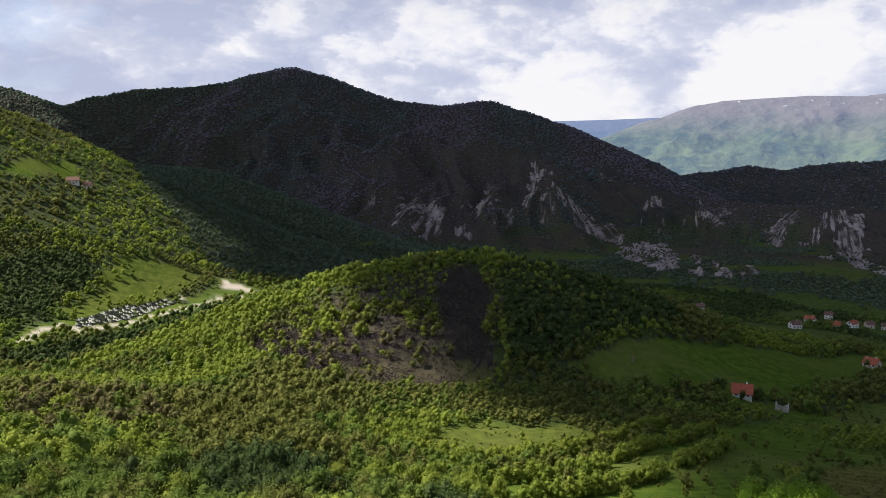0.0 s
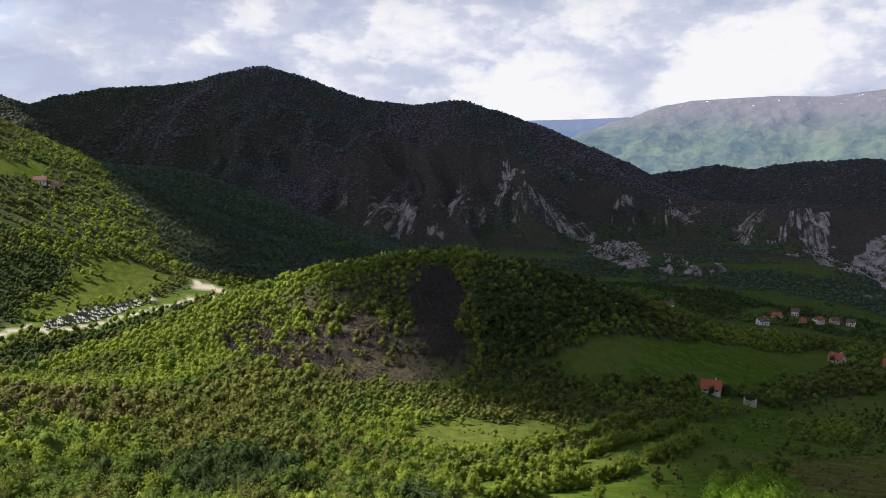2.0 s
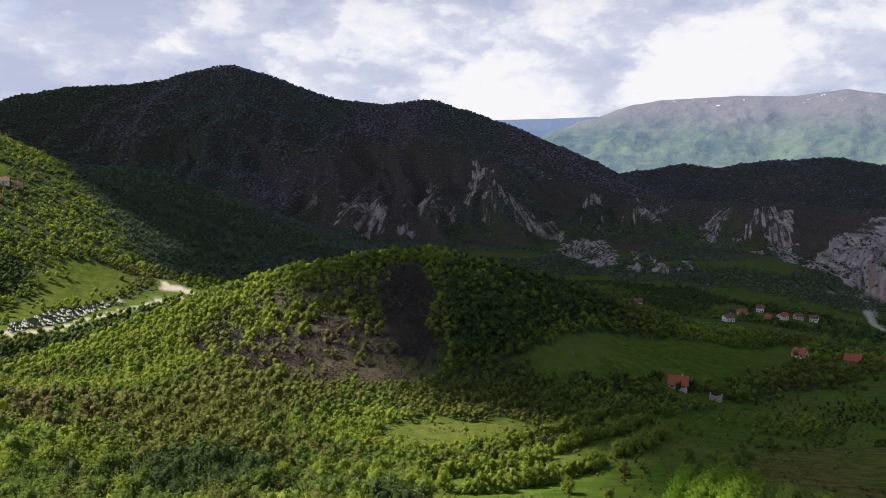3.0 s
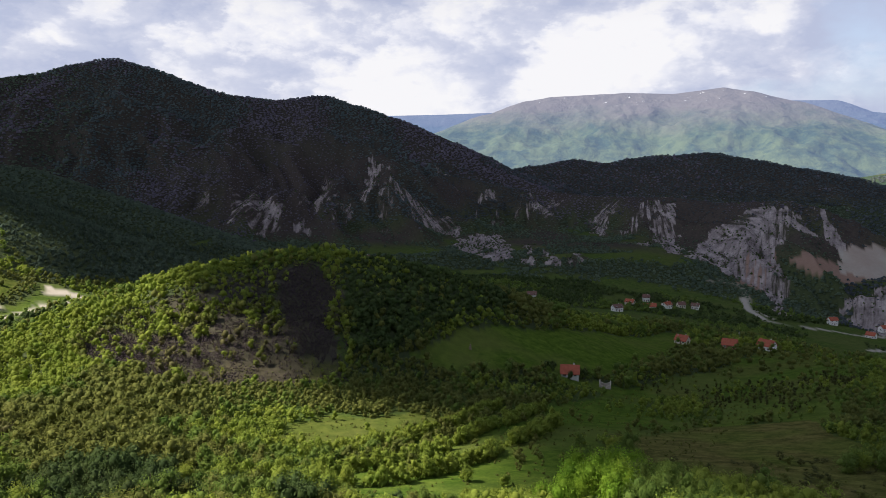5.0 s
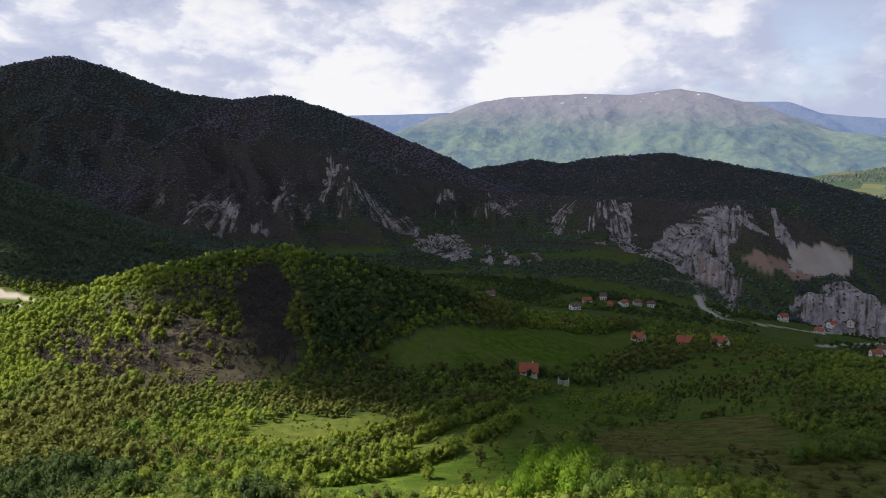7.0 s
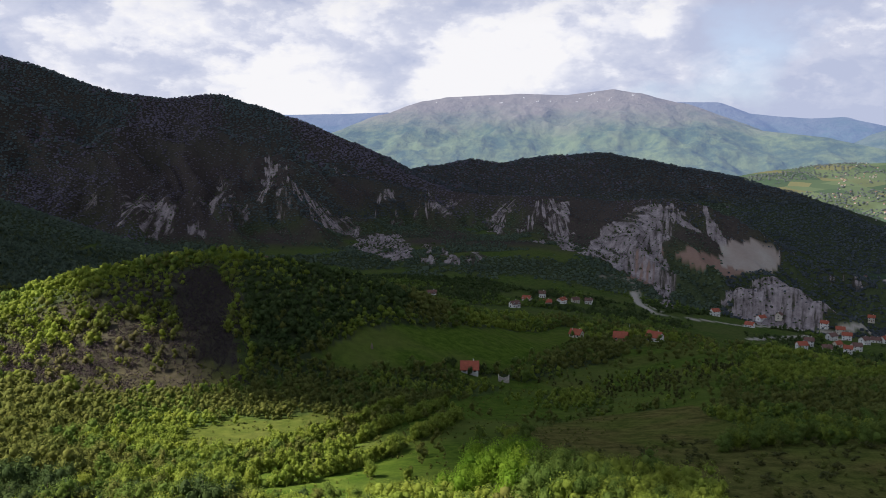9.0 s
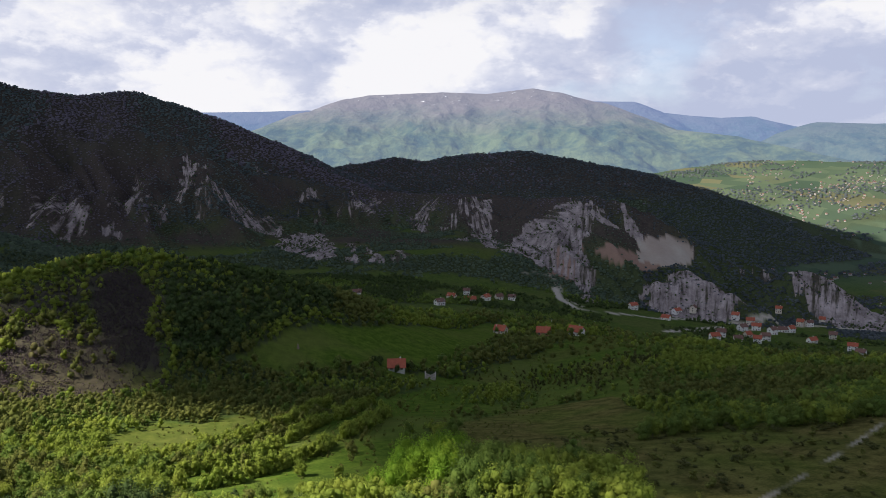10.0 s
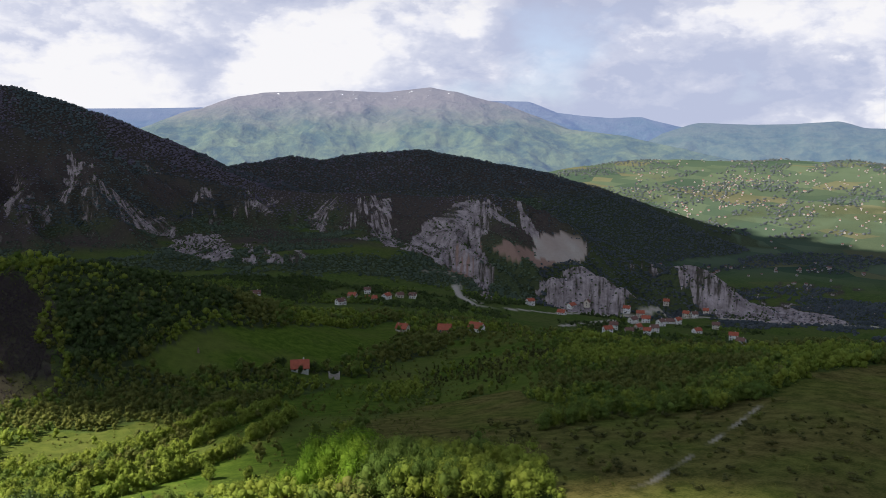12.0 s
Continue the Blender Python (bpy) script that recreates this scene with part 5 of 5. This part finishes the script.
# the graveyard
def gravestone(mat, word):
    top = new("gravestone")
    tagged(top, word + " gravestone on a low kerb in the hillside graveyard", "gravestone", "gravestones")
    bm = box(bmesh.new(), 0, 0.75, 0.1, 0.75, 0.16, 1.0, 0.03)
    part("headstone", bm, mat, top)
    bm = bmesh.new()
    for kx, ky, kw, kd in ((-0.48, 0, 0.12, 1.9), (0.48, 0, 0.12, 1.9), (0, -0.9, 0.84, 0.12)):
        box(bm, kx, ky, -0.2, kw, kd, 0.45, 0.01)
    part("kerb", bm, mat if word[0] == "b" else CONCRETE, top)
    part("slab", box(bmesh.new(), 0, -0.05, -0.2, 0.82, 1.7, 0.33, 0.01), mat, top)
    return top


models = [gravestone(MARBLE_WHITE, "white marble"), gravestone(GRANITE_BLACK, "black granite")]
pick, made = np.random.default_rng(41), 0
axis = Vector((25, 90)).normalized()
cross = Vector((axis.y, -axis.x))
for i in range(54):
    for j in range(20):
        p = Vector((-206, 449)) + axis * (i * 2.1) + cross * ((j - 6) * 2.3)
        if not inside(np.array([p.x]), np.array([p.y]), GRAVES)[0] or pick.uniform() < 0.12 or made > 290:
            continue
        m = pose(p.x + pick.uniform(-0.3, 0.3), p.y + pick.uniform(-0.3, 0.3), spot(p.x, p.y) + 0.12, 0, 0, 150 + pick.uniform(-8, 8))
        ob = models[0 if pick.uniform() < 0.30 else 1]
        if made < 2:
            models[made].matrix_basis = m
        else:
            copy_thing(ob, m)
        made += 1


# ---- trees that stand alone ----
def trunk_bm(high, girth, seed):
    """A tapered trunk with three limbs."""
    pick = random.Random(seed)
    bm = bmesh.new()

    def limb(a, b, r0, r1, sides=6):
        d = (b - a)
        m = Matrix.Translation((a + b) / 2) @ d.to_track_quat("Z", "Y").to_matrix().to_4x4()
        bmesh.ops.create_cone(bm, cap_ends=True, segments=sides, radius1=r0, radius2=r1, depth=d.length, matrix=m)

    fork = Vector((pick.uniform(-0.04, 0.04), pick.uniform(-0.04, 0.04), high * 0.42))
    limb(Vector((0, 0, -0.06)), fork, girth, girth * 0.65)
    for k in range(3):
        w = k * 2.1 + pick.uniform(0, 1)
        limb(fork, Vector((math.cos(w) * 0.22, math.sin(w) * 0.22, high * pick.uniform(0.7, 0.9))), girth * 0.5, girth * 0.15, 5)
    return bm


def crown_mesh(name, sprays, size, lumps, mat):
    v, f = crown_shape(sprays, size, lumps, 1.0, 1.05, 5, 2, low=0.06, heart=0.66)
    data = fast_mesh(name, v, f)
    data.materials.append(mat)
    return data


def tree_model(mat, word, seed, sprays=900, size=0.036):
    top = new("broadleaf_tree")
    tagged(top, word + " broadleaf tree standing on the hillside", "tree", "trees on the near slope")
    part("trunk", trunk_bm(0.9, 0.03, seed), BARK, top)
    crown = new("crown", crown_mesh("crown", sprays, size, 8, mat))
    crown.parent = top
    return top


tree_models = []
for k, (mat, word) in enumerate(((LEAF_SPRING, "bright spring-green"), (LEAF_GREEN, "fresh green"), (LEAF_SPRING, "light yellow-green"), (LEAF_GREEN, "full green"),
                                 (LEAF_OLIVE, "olive-green"), (LEAF_DARK, "dark green"))):
    tree_models.append(tree_model(mat, word, k))

tree_models.append(tree_model(LEAF_VIVID, "tall bright spring-green", 9, 2300, 0.026))
tree_models.append(tree_model(LEAF_GREEN, "tall fresh green", 10, 2300, 0.026))
used = set()


def plant(k, x, y, wide, high, turn):
    m = pose(x, y, spot(x, y) - 0.1, 0, 0, turn)
    if k not in used:
        used.add(k)
        ob = tree_models[k]
        ob.scale = (wide, wide, high)
        ob.matrix_basis = m @ Matrix.Diagonal((wide, wide, high, 1))
    else:
        ob = copy_thing(tree_models[k], m)
        ob.matrix_basis = m @ Matrix.Diagonal((wide, wide, high, 1))


pick = np.random.default_rng(51)
x, y = scatter(STRIP[0], STRIP[1], 4.2, -30.0, 33.0)
z = ground(x, y)
stands = pick.uniform(0, 1, len(x)) < forest_amount(x, y, z, np.zeros(len(x)))
tone = fbm(x, y, 60, 55, 3) + pick.normal(0, 0.2, len(x))
for px, py, tn in zip(x[stands], y[stands], tone[stands]):
    left = px < 10
    # gap trees take the dark green model, which also carries the gap's shade
    k = 5 if inside(np.array([px]), np.array([py]), SHADY_GAP)[0] else (0 if pick.uniform() < 0.5 else 2) if tn > 0.12 else ((1 if pick.uniform() < 0.6 else 3) if tn > -0.25 else (4 if pick.uniform() < 0.5 else 5))
    wide = pick.uniform(3.6, 7.0) if left else pick.uniform(2.0, 4.0)
    plant(k, px, py, wide, wide * pick.uniform(0.95, 1.35), pick.uniform(0, 360))

# the tall bright group, the farm's dark trees, and the copse on the dry slope
for px, py, k, wide, high in ((54, 140, 6, 6, 8.5), (58, 145, 6, 6.5, 9.5), (61, 140, 6, 7, 10), (65, 144, 6, 6.5, 9.5), (68, 141, 6, 6, 9), (54, 130, 6, 7, 10.5), (49, 127, 6, 6, 8.5),
                              (56, 123, 6, 7, 10), (61, 129, 6, 7, 10.5), (46, 133, 6, 5, 6.5), (72, 147, 6, 5.5, 7.5), (66, 134, 7, 6, 9), (68, 127, 7, 6.5, 9), (71, 132, 7, 5.5, 8),
                              (70, 120, 7, 6, 8.5), (73, 116, 7, 5.5, 7.5), (75, 111, 7, 5.5, 7), (77, 106, 7, 5, 6), (62, 116, 7, 6.5, 9), (66, 111, 7, 6, 8), (59, 119, 7, 6, 9),
                              (69, 107, 7, 5.5, 7), (77, 103, 7, 4.5, 5), (79, 172, 7, 4.5, 5), (78, 160, 7, 4.5, 5.5), (90, 190, 7, 5, 5.5), (76, 138, 7, 5, 6.5), (78, 126, 7, 4.5, 5.5),
                              (130.2, 344.8, 5, 2.2, 5.2), (138.5, 349, 5, 3.8, 6.0), (124, 352, 5, 3.2, 5.5), (121, 353, 5, 3.0, 5.0)):
    plant(k, px, py, wide, high, px * 37 % 360)
for k in range(46):
    u = k / 45.0
    px, py = 127 + 80 * u + pick.uniform(-4, 4), 152 - 12 * u + 6 * math.sin(u * 7) + pick.uniform(-5, 5)
    plant((0, 1, 3, 1)[k % 4], px, py, pick.uniform(4, 6.5), pick.uniform(3.8, 6.8), pick.uniform(0, 360))


# junipers on the dry slope
def juniper_model(seed):
    v, f = crown_shape(180, 0.055, 6, 1.0, 1.15, 5, 2, low=0.0, heart=0.6)
    data = fast_mesh("juniper_bush", v, f)
    data.materials.append(LEAF_JUNIPER if seed % 3 else LEAF_OLIVE)
    return tagged(new("juniper_bush", data), ("dark green" if seed % 3 else "olive-brown") + " juniper bush on the dry grass slope", "bush", "junipers on the dry slope")


juniper_models = [juniper_model(k) for k in range(5)]
x, y = scatter(95, 235, 4.8, -64.0, -22.0)
keep = region(x, y, HEATH) & (pick.uniform(0, 1, len(x)) < 0.85 * smooth(-0.5, 0.3, fbm(x, y, 24, 81, 2)) + 0.10) & (off_line(x, y, FOOTPATH) > 2.2)
for k, (px, py) in enumerate(zip(x[keep][:290], y[keep][:290])):
    s = 0.8 + 2.2 * pick.uniform() ** 2
    m = pose(px, py, spot(px, py) - 0.1, 0, 0, pick.uniform(0, 360))
    ob = juniper_models[k] if k < 5 else copy_thing(juniper_models[k % 5], m)
    ob.matrix_basis = m @ Matrix.Diagonal((s, s, s * pick.uniform(0.55, 1.05), 1))
